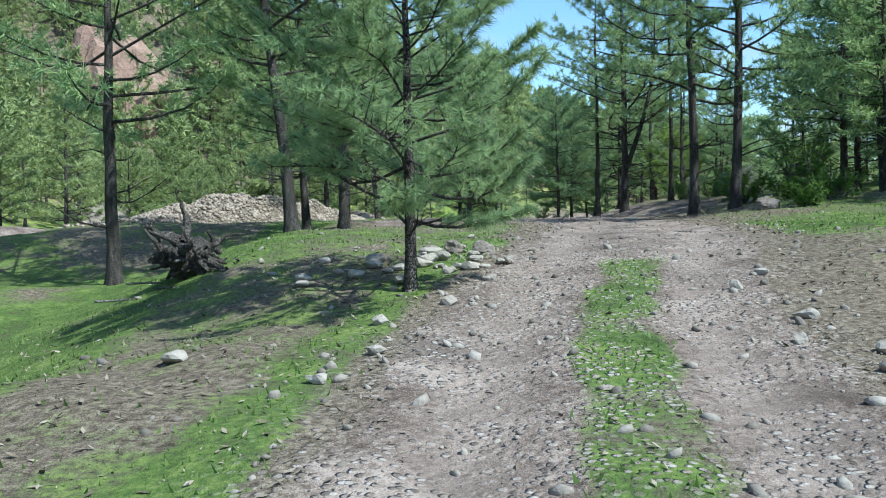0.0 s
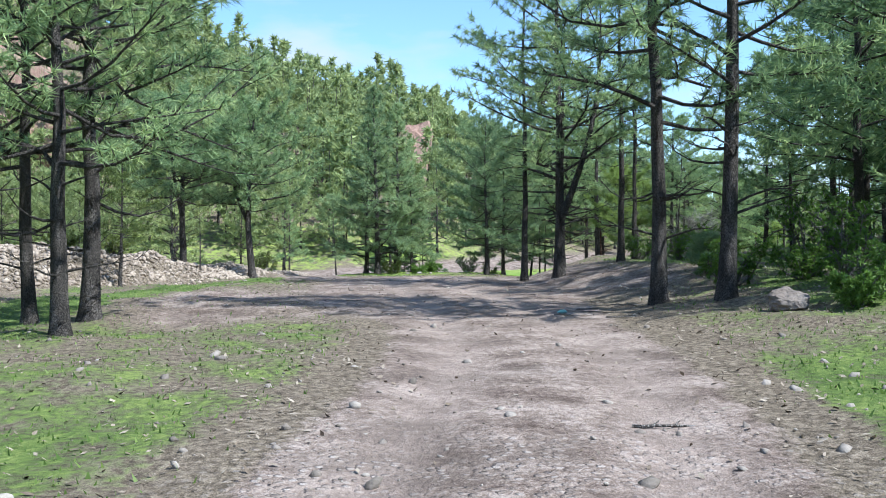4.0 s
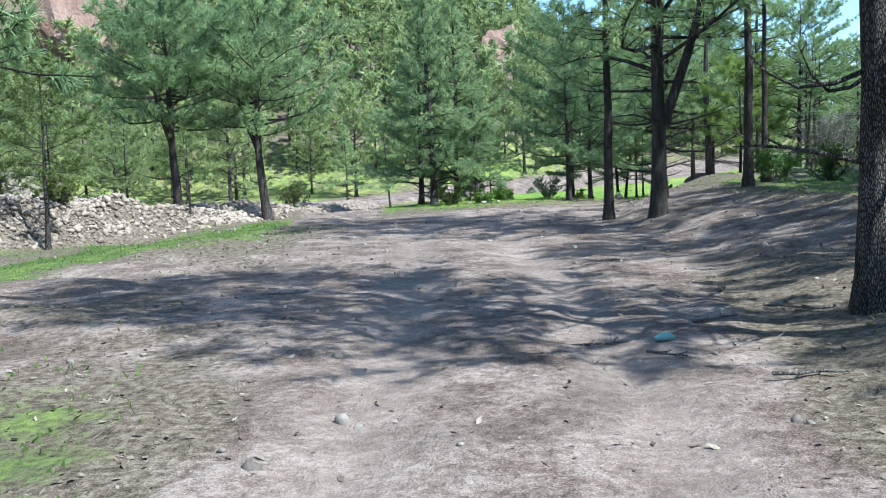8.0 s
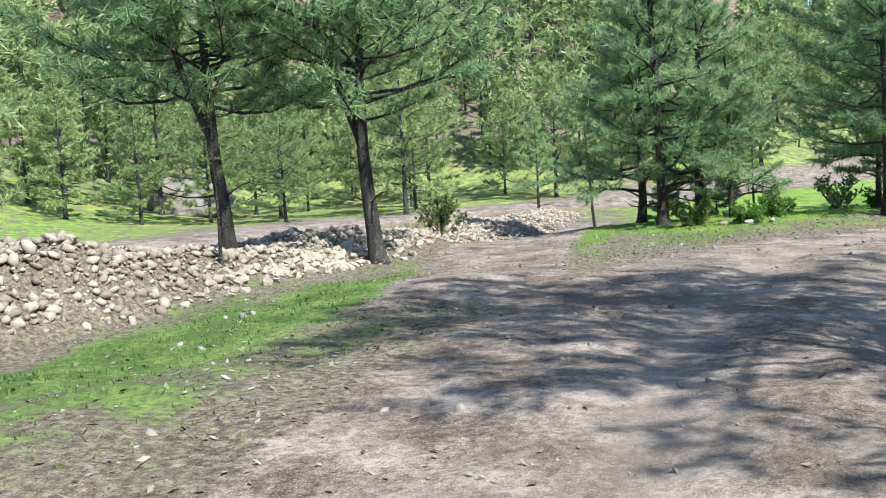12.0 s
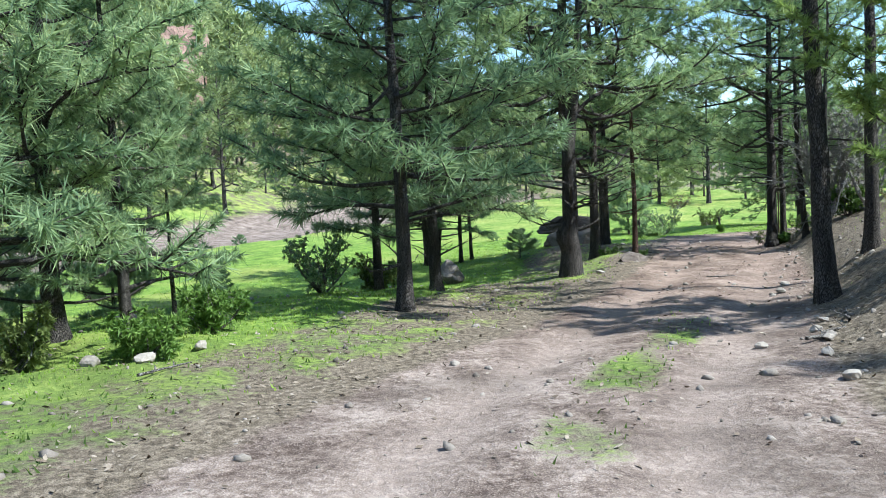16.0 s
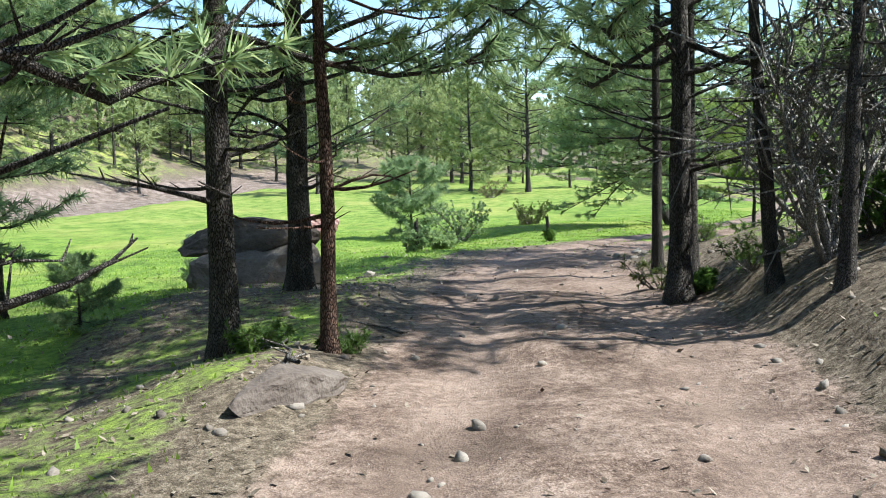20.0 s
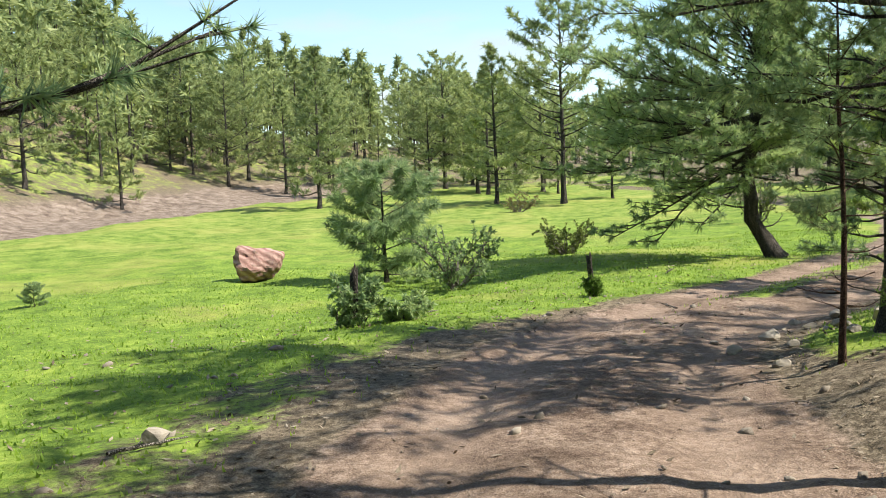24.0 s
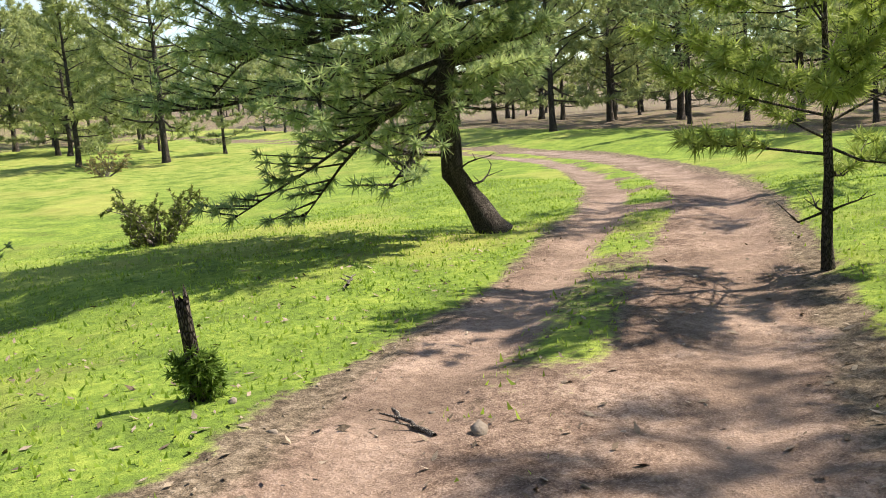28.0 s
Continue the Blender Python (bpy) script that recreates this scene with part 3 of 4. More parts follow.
def pine_arrays(rng, H=9.0, r=0.14, base=0.3, spread=2.2, bends=((0, 0, 0), (1, 0, 0)), limbs=34, twigs=9, tuft=0.22, width=0.020, needles=26,
                dead=6, droop=0.1, shape="round", sides=9, fork=None, burl=False, pull=None, fine=False):
    """A pine: trunk, limbs and needles as arrays. base: share of the height without green limbs; spread: the crown's radius."""
    line = trunk_line(rng, H, bends)
    t = np.linspace(0, 1, len(line))
    rad = r * (1 - 0.86 * t ** 0.9)
    rad[0] *= 1.45
    line_fine = np.concatenate([line[:1], [along(line, 0.03)], line[1:]])
    rad_fine = np.concatenate([rad[:1], [r * 1.08], rad[1:]])
    if burl:
        # close rings round the swelling, fuller on one side
        low = np.linspace(0.0, 0.16, 14)[1:]
        line_fine = np.concatenate([line[:1], [along(line, k) for k in low], line[2:]])
        rad_fine = np.concatenate([rad[:1], np.interp(low, t, rad) * (1 + 0.36 * np.exp(-((low - 0.092) / 0.020) ** 2)), rad[2:]])
        line_fine[1:14, 0] -= 0.09 * np.exp(-((low - 0.092) / 0.020) ** 2)
    trunk = [tube(line_fine, rad_fine, sides + 3 * bool(burl))]
    stems = [(line, rad, base)]
    if fork:
        at, fx, fy, share = fork
        p0, top = along(line, at), along(line, 1.0)
        u = np.linspace(0, 1, 9)[:, None]
        f_line = p0 + u * np.array([[fx, fy, (top - p0)[2] * share]]) + np.sin(u * np.pi) * np.array([[fx * 0.35, fy * 0.35, 0]])
        f_rad = np.interp(at, t, rad) * 0.80 * (1 - 0.85 * u[:, 0])
        trunk.append(tube(f_line, f_rad, sides))
        stems.append((f_line, f_rad, 0.3))
    wood, tips, axes = [], [], []
    for s, (ln, rd, b0) in enumerate(stems):
        count = limbs if s == 0 else limbs // 2
        for k in range(count + (dead if s == 0 else 0)):
            bare = k >= count
            u = (b0 + (1 - b0) * ((k + 0.5) / count) ** 0.9) if not bare else b0 * (0.35 + 0.65 * rng.rand())
            u = min(u, 0.985)
            p = along(ln, u)
            az = k * 2.399 + rng.normal() * 0.35
            v = (u - b0) / (1 - b0) if not bare else 0.0
            if shape == "round":
                prof = max(0.12, math.sin(math.pi * min(1, 0.22 + 0.74 * v)) ** 0.8)
            elif shape == "cone":
                prof = max(0.08, 1 - 0.92 * v)
            else:
                prof = max(0.15, 1 - 0.75 * v ** 2.2)
            L = spread * prof * (0.75 + 0.45 * rng.rand()) * (0.55 if bare else 1) * (0.75 if s else 1)
            sag = 0.0
            if pull and not bare:
                g = math.cos(az - pull[0])
                L *= 1 + pull[1] * g
                sag = pull[2] * max(0.0, g) * (1 - v)
            rise = -sag + (-droop + 0.75 * v + 0.18 * rng.normal()) if not bare else 0.1 * rng.normal()
            q = np.linspace(0, 1, 5 if L > 0.6 else 3)[:, None]
            way = np.array([math.cos(az), math.sin(az), rise])
            way /= np.linalg.norm(way)
            kink = rng.normal(size=3) * 0.10 * L
            limb = p + q * L * way + q ** 2 * np.array([0, 0, 0.20 * L]) + np.sin(q * 3.14) * kink
            br = max(0.006, min(0.42 * np.interp(u, np.linspace(0, 1, len(rd)), rd), 0.016 * L + 0.008))
            wood.append(tube(limb, br * (1 - 0.8 * q[:, 0]), 5 if br > 0.02 else 3))
            m = 3 if bare else max(3, int(twigs * (0.45 + 0.65 * L / spread)))
            for j in range(m):
                w = 0.28 + 0.72 * (j + rng.rand()) / m
                o = along(limb, w)
                sd = np.cross(way, [0, 0, 1.0]) * (1 if j % 2 else -1)
                tw = way * (0.5 + 0.5 * rng.rand()) + sd * (0.8 * rng.rand() + 0.25) + np.array([0, 0, 0.25 + 0.45 * rng.rand()])
                tw /= np.linalg.norm(tw)
                tl = L * (0.14 + 0.20 * rng.rand()) * (1.15 - 0.5 * w)
                e = o + tw * tl
                if fine or (bare and twigs > 5):
                    wood.append(tube(np.array([o, e]), np.array([0.35, 0.14]) * max(br, 0.012), 3))
                if not bare:
                    tips.append(e)
                    axes.append(tw)
                    if tl > tuft * 1.1:
                        tips.append(o + tw * tl * 0.55)
                        axes.append(tw)
            if not bare:
                tips.append(limb[-1])
                axes.append(way)
    tips.append(along(line, 1.0))
    axes.append(np.array([0, 0, 1.0]))
    big = sorted((k for k in range(len(wood)) if len(wood[k][0]) >= 20), key=lambda k: -np.ptp(wood[k][0], axis=0).max())[:9]
    return join(trunk), [wood[k] for k in big], join([w for k, w in enumerate(wood) if k not in big]), needle_tufts(rng, tips, axes, tuft, width, needles)


def pine(label, needles_mat=None, bark=None, name="pine_tree", category="tree", seed=1, group="", **shape):
    """A pine as a thing with trunk, limbs and crown, standing at the origin."""
    rng = np.random.RandomState(seed)
    trunk, big, wood, leaf = pine_arrays(rng, **shape)
    root = new(name)
    tagged(root, label, category, group)
    bark = bark or BARK
    solid("trunk", trunk[0], [trunk[1]], [bark], root, True)
    for v, f in big:
        solid("limb", v, [f], [bark], root, True)
    if len(wood[0]):
        tagged(solid("branchwork", wood[0], [wood[1]], [bark], root, True), kind="stuff")
    tagged(solid("crown", leaf[0], [leaf[1]], [needles_mat or NEEDLES], root), kind="stuff")
    return root


def stand(ob, x, y, turn=0.0, scale=1.0, sink=0.06, lean=(0, 0)):
    """Sets a thing on the ground."""
    ob.matrix_basis = pose(x, y, height(x, y) - sink, lean[0], lean[1], turn) @ Matrix.Scale(scale, 4)
    return ob


def again(ob, x, y, turn=0.0, scale=1.0, sink=0.06, lean=(0, 0), label="", group=""):
    """Another one of a thing, on the ground."""
    c = copy_thing(ob, Matrix())
    c.matrix_basis = pose(x, y, height(x, y) - sink, lean[0], lean[1], turn) @ Matrix.Scale(scale, 4)
    return tagged(c, label, group=group)


TALL = dict(H=10.5, r=0.132, base=0.24, spread=2.6, limbs=46, twigs=11, dead=10, tuft=0.20, width=0.019, needles=30, droop=0.16, fine=True)
WOODS = dict(H=10.5, r=0.13, base=0.22, spread=2.8, limbs=54, twigs=8, dead=8, tuft=0.29, width=0.050, needles=14, droop=0.16)
MIDDLE = dict(H=8.5, r=0.11, base=0.26, spread=2.3, limbs=46, twigs=12, dead=6, tuft=0.27, width=0.030, needles=18)

# by the first stretch of road
sapling = stand(pine("young soft-needled pine beside the stony road", NEEDLES_SOFT, seed=11, H=4.8, r=0.065, base=0.15, spread=1.5, limbs=84, twigs=17, dead=3, droop=0.05, shape="wide", tuft=0.115, width=0.0075, needles=56, fine=True), -0.5, 9.07)
tall_a = stand(pine("tall pine with dark furrowed trunk and high crown", seed=21, **(TALL | dict(base=0.27, limbs=48))), 5.96, 23.46, 20, lean=(0, -2.5))
tall_b = stand(pine("tall straight pine with rough grey trunk", seed=22, **(TALL | dict(H=11.5, base=0.25, limbs=50))), 6.67, 22.36, 80)
leaner = stand(pine("leaning pine with dark trunk on a low bank", seed=23, bends=((0, 0, 0), (0.12, -0.10, 0), (0.5, -0.55, 0.1), (1, -0.8, 0.2)), **(TALL | dict(H=11.0, r=0.15, base=0.3))), -3.62, 19.8)
mid_a = stand(pine("slim pine with spreading lower limbs", seed=24, **(MIDDLE | dict(H=10.5, r=0.16, base=0.33, spread=3.4))), -7.6, 20.0)
crooked = stand(pine("crooked pine with wide bare lower limbs", seed=25, bends=((0, 0, 0), (0.2, 0.08, 0), (0.45, 0.0, 0.1), (1, 0.3, 0.2)), **(TALL | dict(H=8.5, r=0.15, base=0.3, spread=3.1, limbs=48, dead=8))), -2.92, 23.2, 0)
again(crooked, -2.68, 21.4, 160, 0.85)
again(tall_a, -3.9, 23.4, 250, 0.85)
# by the stream
open_crown = stand(pine("open-crowned pine with dark forked limbs beside the stone bank", seed=31, fork=(0.34, -0.75, 0.3, 0.85), H=6.1, r=0.15, base=0.40, spread=2.6, limbs=52, twigs=13, dead=2, droop=0.0, tuft=0.22, width=0.020, needles=26, fine=True, bends=((0, 0, 0), (0.3, -0.15, 0), (0.6, -0.1, 0), (1, 0.1, 0))), -3.8, 43.0)
again(open_crown, -6.1, 42.0, 100, 0.95, lean=(0, -7), label="leaning pine among the dumped stones")
juniper_tree = stand(pine("small yellow-green juniper with slim trunk", JUNIPER, seed=32, H=3.6, r=0.06, base=0.38, spread=1.05, limbs=34, twigs=9, dead=4, shape="round", tuft=0.13, width=0.02, needles=12), -5.77, 33.84)
bare_sapling = stand(pine("thin half-bare sapling by the stone bank", JUNIPER, seed=33, H=2.3, r=0.03, base=0.55, spread=0.4, limbs=8, twigs=3, dead=5, tuft=0.12, width=0.012, needles=8), -5.0, 39.9)
young = stand(pine("young pine at the end of the stone bank", seed=34, H=4.4, r=0.07, base=0.18, spread=1.25, limbs=34, twigs=8, dead=2, shape="cone", tuft=0.14, width=0.014, needles=38, fine=True), -5.4, 65.8)
pole = stand(pine("slim pole-like pine with a small round crown", NEEDLES_SOFT, seed=35, H=4.2, r=0.05, base=0.5, spread=0.95, limbs=26, twigs=8, dead=2, tuft=0.14, width=0.014, needles=38, fine=True), -1.6, 54.5, lean=(0, -3))
dense = stand(pine("dense dark pine in a clump beside the road", NEEDLES_SOFT, seed=36, H=8.4, r=0.13, base=0.10, spread=2.2, limbs=66, twigs=11, dead=4, shape="cone", tuft=0.23, width=0.020, needles=26, fine=True), 0.55, 50.0)
again(dense, 1.4, 50.8, 120, 0.92)
again(dense, 0.0, 50.9, 250, 0.85)
again(dense, 2.1, 51.3, 60, 0.6, label="young pine at the edge of a clump")
again(pole, 2.6, 52.0, 90, 0.7)
# group on the right before the bend
wood_thin = stand(pine("slim dark pine in a group beside the dirt", seed=42, H=9.5, r=0.11, base=0.43, spread=1.6, limbs=26, twigs=7, dead=16, tuft=0.23, width=0.024, needles=20, fine=True), 8.3, 36.2)
again(wood_thin, 5.3, 35.4, 10, 0.95)
forked = stand(pine("old pine with forked dark trunk and long low limbs", seed=41, fork=(0.16, 1.0, -0.5, 0.75), **(TALL | dict(H=9.5, r=0.15, base=0.25, spread=3.2, dead=14, limbs=54, twigs=12))), 6.0, 33.5, 30)
again(wood_thin, 6.6, 36.4, 70, 0.8)
again(wood_thin, 9.3, 38.6, 20, 0.8)
# after the bend, on the meadow's edge
soft_a = stand(pine("soft light-green pine on the meadow's edge", NEEDLES_SOFT, seed=51, H=7.4, r=0.115, base=0.17, spread=2.3, limbs=66, twigs=12, dead=4, tuft=0.23, width=0.020, needles=26, fine=True), 5.6, 52.2)
again(soft_a, 6.05, 56.4, 140, 0.8)
again(soft_a, 6.65, 54.5, 230, 0.88)
again(soft_a, 8.9, 64.2, 60, 0.75, lean=(0, -9))
again(soft_a, 9.35, 64.8, 190, 0.7, lean=(0, -7))
again(wood_thin, 9.8, 64.0, 20, 0.55)
again(wood_thin, 10.2, 64.3, 130, 0.5)
old_burl = stand(pine("old pine with a burl low on its thick forked trunk", seed=52, fork=(0.26, 0.34, -0.16, 0.95), burl=True, **(TALL | dict(H=9.0, r=0.175, base=0.27, spread=3.2, dead=18, limbs=62))), 9.78, 56.35)
shade_pine = stand(pine("dark full-crowned pine at the roadside", seed=54, **(TALL | dict(H=8.6, r=0.135, base=0.30, spread=3.0, limbs=68, twigs=14, dead=14))), 11.8, 59.7, 40, 0.92)
again(shade_pine, 16.6, 59.85, 150, 1.0, label="dark full-crowned pine at the foot of the bank")
stand(pine("pine with low dark drooping limbs over the road", seed=26, **(TALL | dict(H=8.0, r=0.145, base=0.25, spread=3.1, limbs=66, dead=4, droop=0.0, pull=(0.6, 0.75, 0.20), tuft=0.15, width=0.013, needles=44))), 13.2, 62.2, 40)
slender = stand(pine("slender reddish pine beside the road", bark=BARK_RED, seed=53, H=6.8, r=0.065, base=0.34, spread=1.75, limbs=44, twigs=9, dead=10, tuft=0.14, width=0.014, needles=38, fine=True, bends=((0, 0, 0), (0.1, 0.05, 0), (0.5, 0.1, 0), (1, 0.1, 0))), 12.4, 58.85)
again(wood_thin, 10.45, 49.8, 100, 1.2, lean=(0, 1), label="thick dark pine trunk with a high thin crown on the bank")
again(wood_thin, 12.6, 51.6, 220, 1.0)
again(wood_thin, 17.7, 60.9, 160, 0.8)
again(wood_thin, 18.4, 62.4, 10, 0.75)
again(wood_thin, 16.6, 58.5, 80, 0.7, lean=(0, 6))
again(wood_thin, 16.2, 57.4, 180, 0.66, lean=(0, -3))
# meadow
bent = stand(pine("bent pine with crooked trunk and low sweeping limbs beside the road", seed=61, H=4.9, r=0.175, base=0.36, spread=2.5, limbs=104, twigs=19, dead=5, droop=0.1, pull=(2.3, 0.50, 0.74), tuft=0.15, width=0.015, needles=42, fine=True, bends=((0, 0.12, -0.10), (0.083, -0.02, 0.04), (0.166, -0.20, 0.22), (0.25, -0.20, 0.22), (0.333, -0.24, 0.27), (0.5, -0.15, 0.17), (1, 0.0, 0.1))), 27.45, 73.1)
meadow_pine = stand(pine("small bushy pine on the meadow", NEEDLES_SOFT, seed=62, H=2.1, r=0.05, base=0.08, spread=1.0, limbs=40, twigs=10, dead=0, tuft=0.2, width=0.016, needles=40), 20.47, 75.4)
again(shade_pine, 21.1, 64.9, 30, 0.82, label="dark pine with low limbs on the road bank")
again(slender, 20.0, 64.4, 200, 0.45)
# pine added off to the right, so that its shade falls across the bank
again(wood_thin, 25.2, 65.0, 140, 0.75)
again(young, 21.4, 65.2, 100, 0.68, label="young dark pine on the road bank")
again(tall_a, 28.0, 63.8, 50, 0.75)
again(tall_b, 33.5, 70.0, 220, 0.75)
roadside = stand(pine("sunlit yellow-green young pine beside the road", NEEDLES_YELLOW, seed=63, H=3.3, r=0.05, base=0.26, spread=1.35, limbs=48, twigs=11, dead=3, tuft=0.13, width=0.014, needles=36, fine=True), 26.2, 68.5)
again(roadside, 11.2, 48.6, 120, 1.2, label="yellow-green young pine on the bank")

# woods to the right of the road, tree by tree
rng_wood = np.random.RandomState(7)
wood_a = stand(pine("tall pine in the woods beside the road", seed=91, **WOODS), 17.0, 41.0)
wood_b = stand(pine("tall pine in the woods beside the road", seed=92, **(WOODS | dict(H=9.0, spread=2.4))), 17.5, 36.0)
wood_c = stand(pine("slim pine in the woods beside the road", seed=93, **(WOODS | dict(H=8.0, r=0.10, spread=2.0, base=0.2))), 16.5, 46.0)
kinds = [wood_a, wood_b, wood_c]
for x, y, turn, size, k in [(15.2, 30.5, 90, 0.95, 0), (15.8, 25.5, 150, 0.95, 1), (14.8, 21.0, 250, 0.9, 2), (18.5, 28.0, 20, 1.0, 0), (18.0, 22.5, 60, 1.0, 1)]:
    again(kinds[k], x, y, turn, size, label="tall pine in the woods beside the road", group="pines in the woods")
placed = [(16.6, 58.5), (17.7, 60.9), (18.4, 62.4), (12.6, 51.6), (10.6, 50.0), (28.0, 63.8), (15.2, 30.5), (15.8, 25.5), (14.8, 21.0)]
wood_x, wood_y = rng_wood.uniform(5, 56, 1100), rng_wood.uniform(10, 92, 1100)
for k, (x, y, d, ry) in enumerate(zip(wood_x, wood_y, *beside_road(wood_x, wood_y)[:2])):
    gap = 7.5 if ry < 26 else 9.5 if ry < 40 else 10.5 if ry < 50 else 12.0 if ry < 62 else 13.0 if ry < 70 else 10.0
    if d < gap or d > 27 or any(math.hypot(x - a, y - b) < 2.3 for a, b in placed) or len(placed) > 165:
        continue
    if y < 20 and x < 11:
        continue
    placed.append((x, y))
    again(kinds[k % 3], x, y, rng_wood.uniform(0, 360), rng_wood.uniform(0.7, 1.08), label="tall pine in the woods beside the road", group="pines in the woods")

# trees standing singly beyond the meadow and the stream
far_pine = dict(tuft=0.33, width=0.060, needles=20, twigs=8, sides=6, dead=0)
far_a = stand(pine("dense pine on the far side of the meadow", NEEDLES_FAR, seed=71, H=10.0, r=0.17, base=0.14, spread=3.3, limbs=52, **far_pine), 43.4, 124.5, 0)
far_b = stand(pine("pine at the meadow's far edge", NEEDLES_FAR, seed=72, H=8.0, r=0.15, base=0.12, spread=2.9, limbs=48, **far_pine), 43.5, 119, 0)
far_c = stand(pine("slim pine at the foot of the hill", NEEDLES_FAR, seed=73, H=9.0, r=0.14, base=0.08, spread=2.5, shape="cone", limbs=48, **far_pine), 29, 109.5, 0)
far_kinds = [far_a, far_b, far_c]
rng_far = np.random.RandomState(9)
spots = []
far_x, far_y = rng_far.uniform(-60, 100, 3200), rng_far.uniform(48, 150, 3200)
for k, (x, y, d, ry) in enumerate(zip(far_x, far_y, *beside_road(far_x, far_y)[:2])):
    edge = 100 + 0.35 * max(0, x - 6) if x < 34 else 96
    if x > 47:
        edge = 58 + max(0, 56 - x) * 3
    stream_x = float(np.interp(y, [10, 30, 50, 70, 85, 98, 110, 118, 127], [-26, -17, -12.5, -12, -5, 5, 15, 21, 33]))
    if x < stream_x - 9:
        edge = 52
    elif x < 34:
        edge = 96 + 0.9 * max(0, x + 5)
    if y < edge or abs(d) < 6 or any(math.hypot(x - a, y - b) < 3.6 for a, b in spots) or len(spots) > 185:
        continue
    spots.append((x, y))
    again(far_kinds[k % 3], x, y, rng_far.uniform(0, 360), rng_far.uniform(0.65, 1.15), group="pines beyond the meadow")


def far_woods():
    """The forest that covers the hills: too many trees to count, one mesh."""
    rng = np.random.RandomState(13)
    protos = [pine_arrays(np.random.RandomState(80 + k), H=9.0 + k, r=0.13, base=0.12, spread=2.5 + 0.15 * k, limbs=17, twigs=3, tuft=0.85, width=0.25, needles=7, dead=0, sides=4, shape="cone" if k else "round") for k in range(3)]
    V, Fw, Fl, n = [], [], [], 0
    xs, ys = rng.uniform(-125, 140, 3500), rng.uniform(20, 200, 3500)
    zs = ground(xs, ys, False)
    for k, (x, y, z, lift) in enumerate(zip(xs, ys, zs, zs - left_level(ys))):
        if lift < 1.6 or lift > 45 or (x > 5 and y < 60 and x < 45):
            continue
        a, s = rng.uniform(0, 6.28), rng.uniform(0.65, 1.2)
        R = np.array([[math.cos(a), -math.sin(a), 0], [math.sin(a), math.cos(a), 0], [0, 0, 1]]) * s
        trunk, _, _, leaf = protos[k % 3]
        for (v, f), bag in ((trunk, Fw), (leaf, Fl)):
            V.append(v @ R.T + np.array([x, y, z - 0.1]))
            bag.append(f + n)
            n += len(v)
    ob = solid("hill_forest", np.concatenate(V), [np.concatenate(Fw), np.concatenate(Fl)], [BARK, NEEDLES_FAR], index=[0, 1])
    tagged(ob, "dense green pine forest covering the hills", "forest", kind="stuff")


far_woods()


# ---- rocks ----
WATER_LEVEL = 0.68


def rock_mesh(name, seed, mat, size=(1, 1, 1), rough=0.3, level=4, flat=0.0, cuts=9):
    """An angular, weathered stone about one unit across: a ball cut by flat faces and roughened."""
    bm = bmesh.new()
    bmesh.ops.create_icosphere(bm, subdivisions=level, radius=0.5)
    rng = np.random.RandomState(seed)
    planes = [(Vector(rng.normal(size=3)).normalized(), 0.24 + 0.18 * rng.rand()) for _ in range(cuts)]
    off = Vector(rng.uniform(-50, 50, 3))
    for v in bm.verts:
        for n, h in planes:
            e = v.co.dot(n) - h
            if e > 0:
                v.co -= n * e * 0.95
        k = noise.noise(v.co * 2.2 + off) * rough * 0.7 + noise.noise(v.co * 6.0 + off) * rough * 0.4 + noise.noise(v.co * 15.0 + off) * rough * 0.3
        v.co *= 1 + k
        v.co = Vector((v.co.x * size[0], v.co.y * size[1], max(v.co.z, -0.5 + flat) * size[2]))
    me = bpy.data.meshes.new(name)
    bm.to_mesh(me)
    bm.free()
    for p in me.polygons:
        p.use_smooth = False
    me.materials.append(mat)
    return me


def rock(label, x, y, size, seed, mat, turn=0.0, sink=0.25, name="boulder", group="", **more):
    me = rock_mesh(name, seed, mat, size, **more)
    ob = new(name, me)
    ob.matrix_basis = pose(x, y, height(x, y) + size[2] * (0.5 - sink), 0, 0, turn)
    return tagged(ob, label, "rock", group)


def stone_heap(name, places, sizes, mat, seed, label, category, parent=None, kinds=5):
    """Many small angular stones in one mesh."""
    rng = np.random.RandomState(seed)
    V, F, n = [], [], 0
    protos = []
    for k in range(kinds):
        bm = bmesh.new()
        bmesh.ops.create_icosphere(bm, subdivisions=1, radius=0.5)
        v = np.array([w.co for w in bm.verts])
        f = np.array([[w.index for w in p.verts] for p in bm.faces])
        bm.free()
        v = v * (1 + 0.35 * rng.normal(size=(len(v), 1)).clip(-1, 1)) * np.array([1.0, 0.7, 0.5])
        protos.append((v, f))
    for k, ((x, y, z), s) in enumerate(zip(places, sizes)):
        a, b, c = rng.uniform(0, 6.28), rng.normal() * 0.5, rng.normal() * 0.5
        R = np.array(Euler((b, c, a)).to_matrix()) * s
        v, f = protos[k % kinds]
        V.append(v @ R.T + np.array([x, y, z]))
        F.append(f + n)
        n += len(v)
    ob = solid(name, np.concatenate(V), [np.concatenate(F)], [mat], parent)
    return tagged(ob, label, "" if parent else category, kind="stuff")


def scatter(rng, count, keep, x0, x1, y0, y1):
    """Random places where keep(x, y) allows them, as (x, y, height)."""
    x, y = rng.uniform(x0, x1, count), rng.uniform(y0, y1, count)
    ok = rng.rand(count) < keep(x, y)
    x, y = x[ok], y[ok]
    return np.stack([x, y, ground(x, y)], 1)


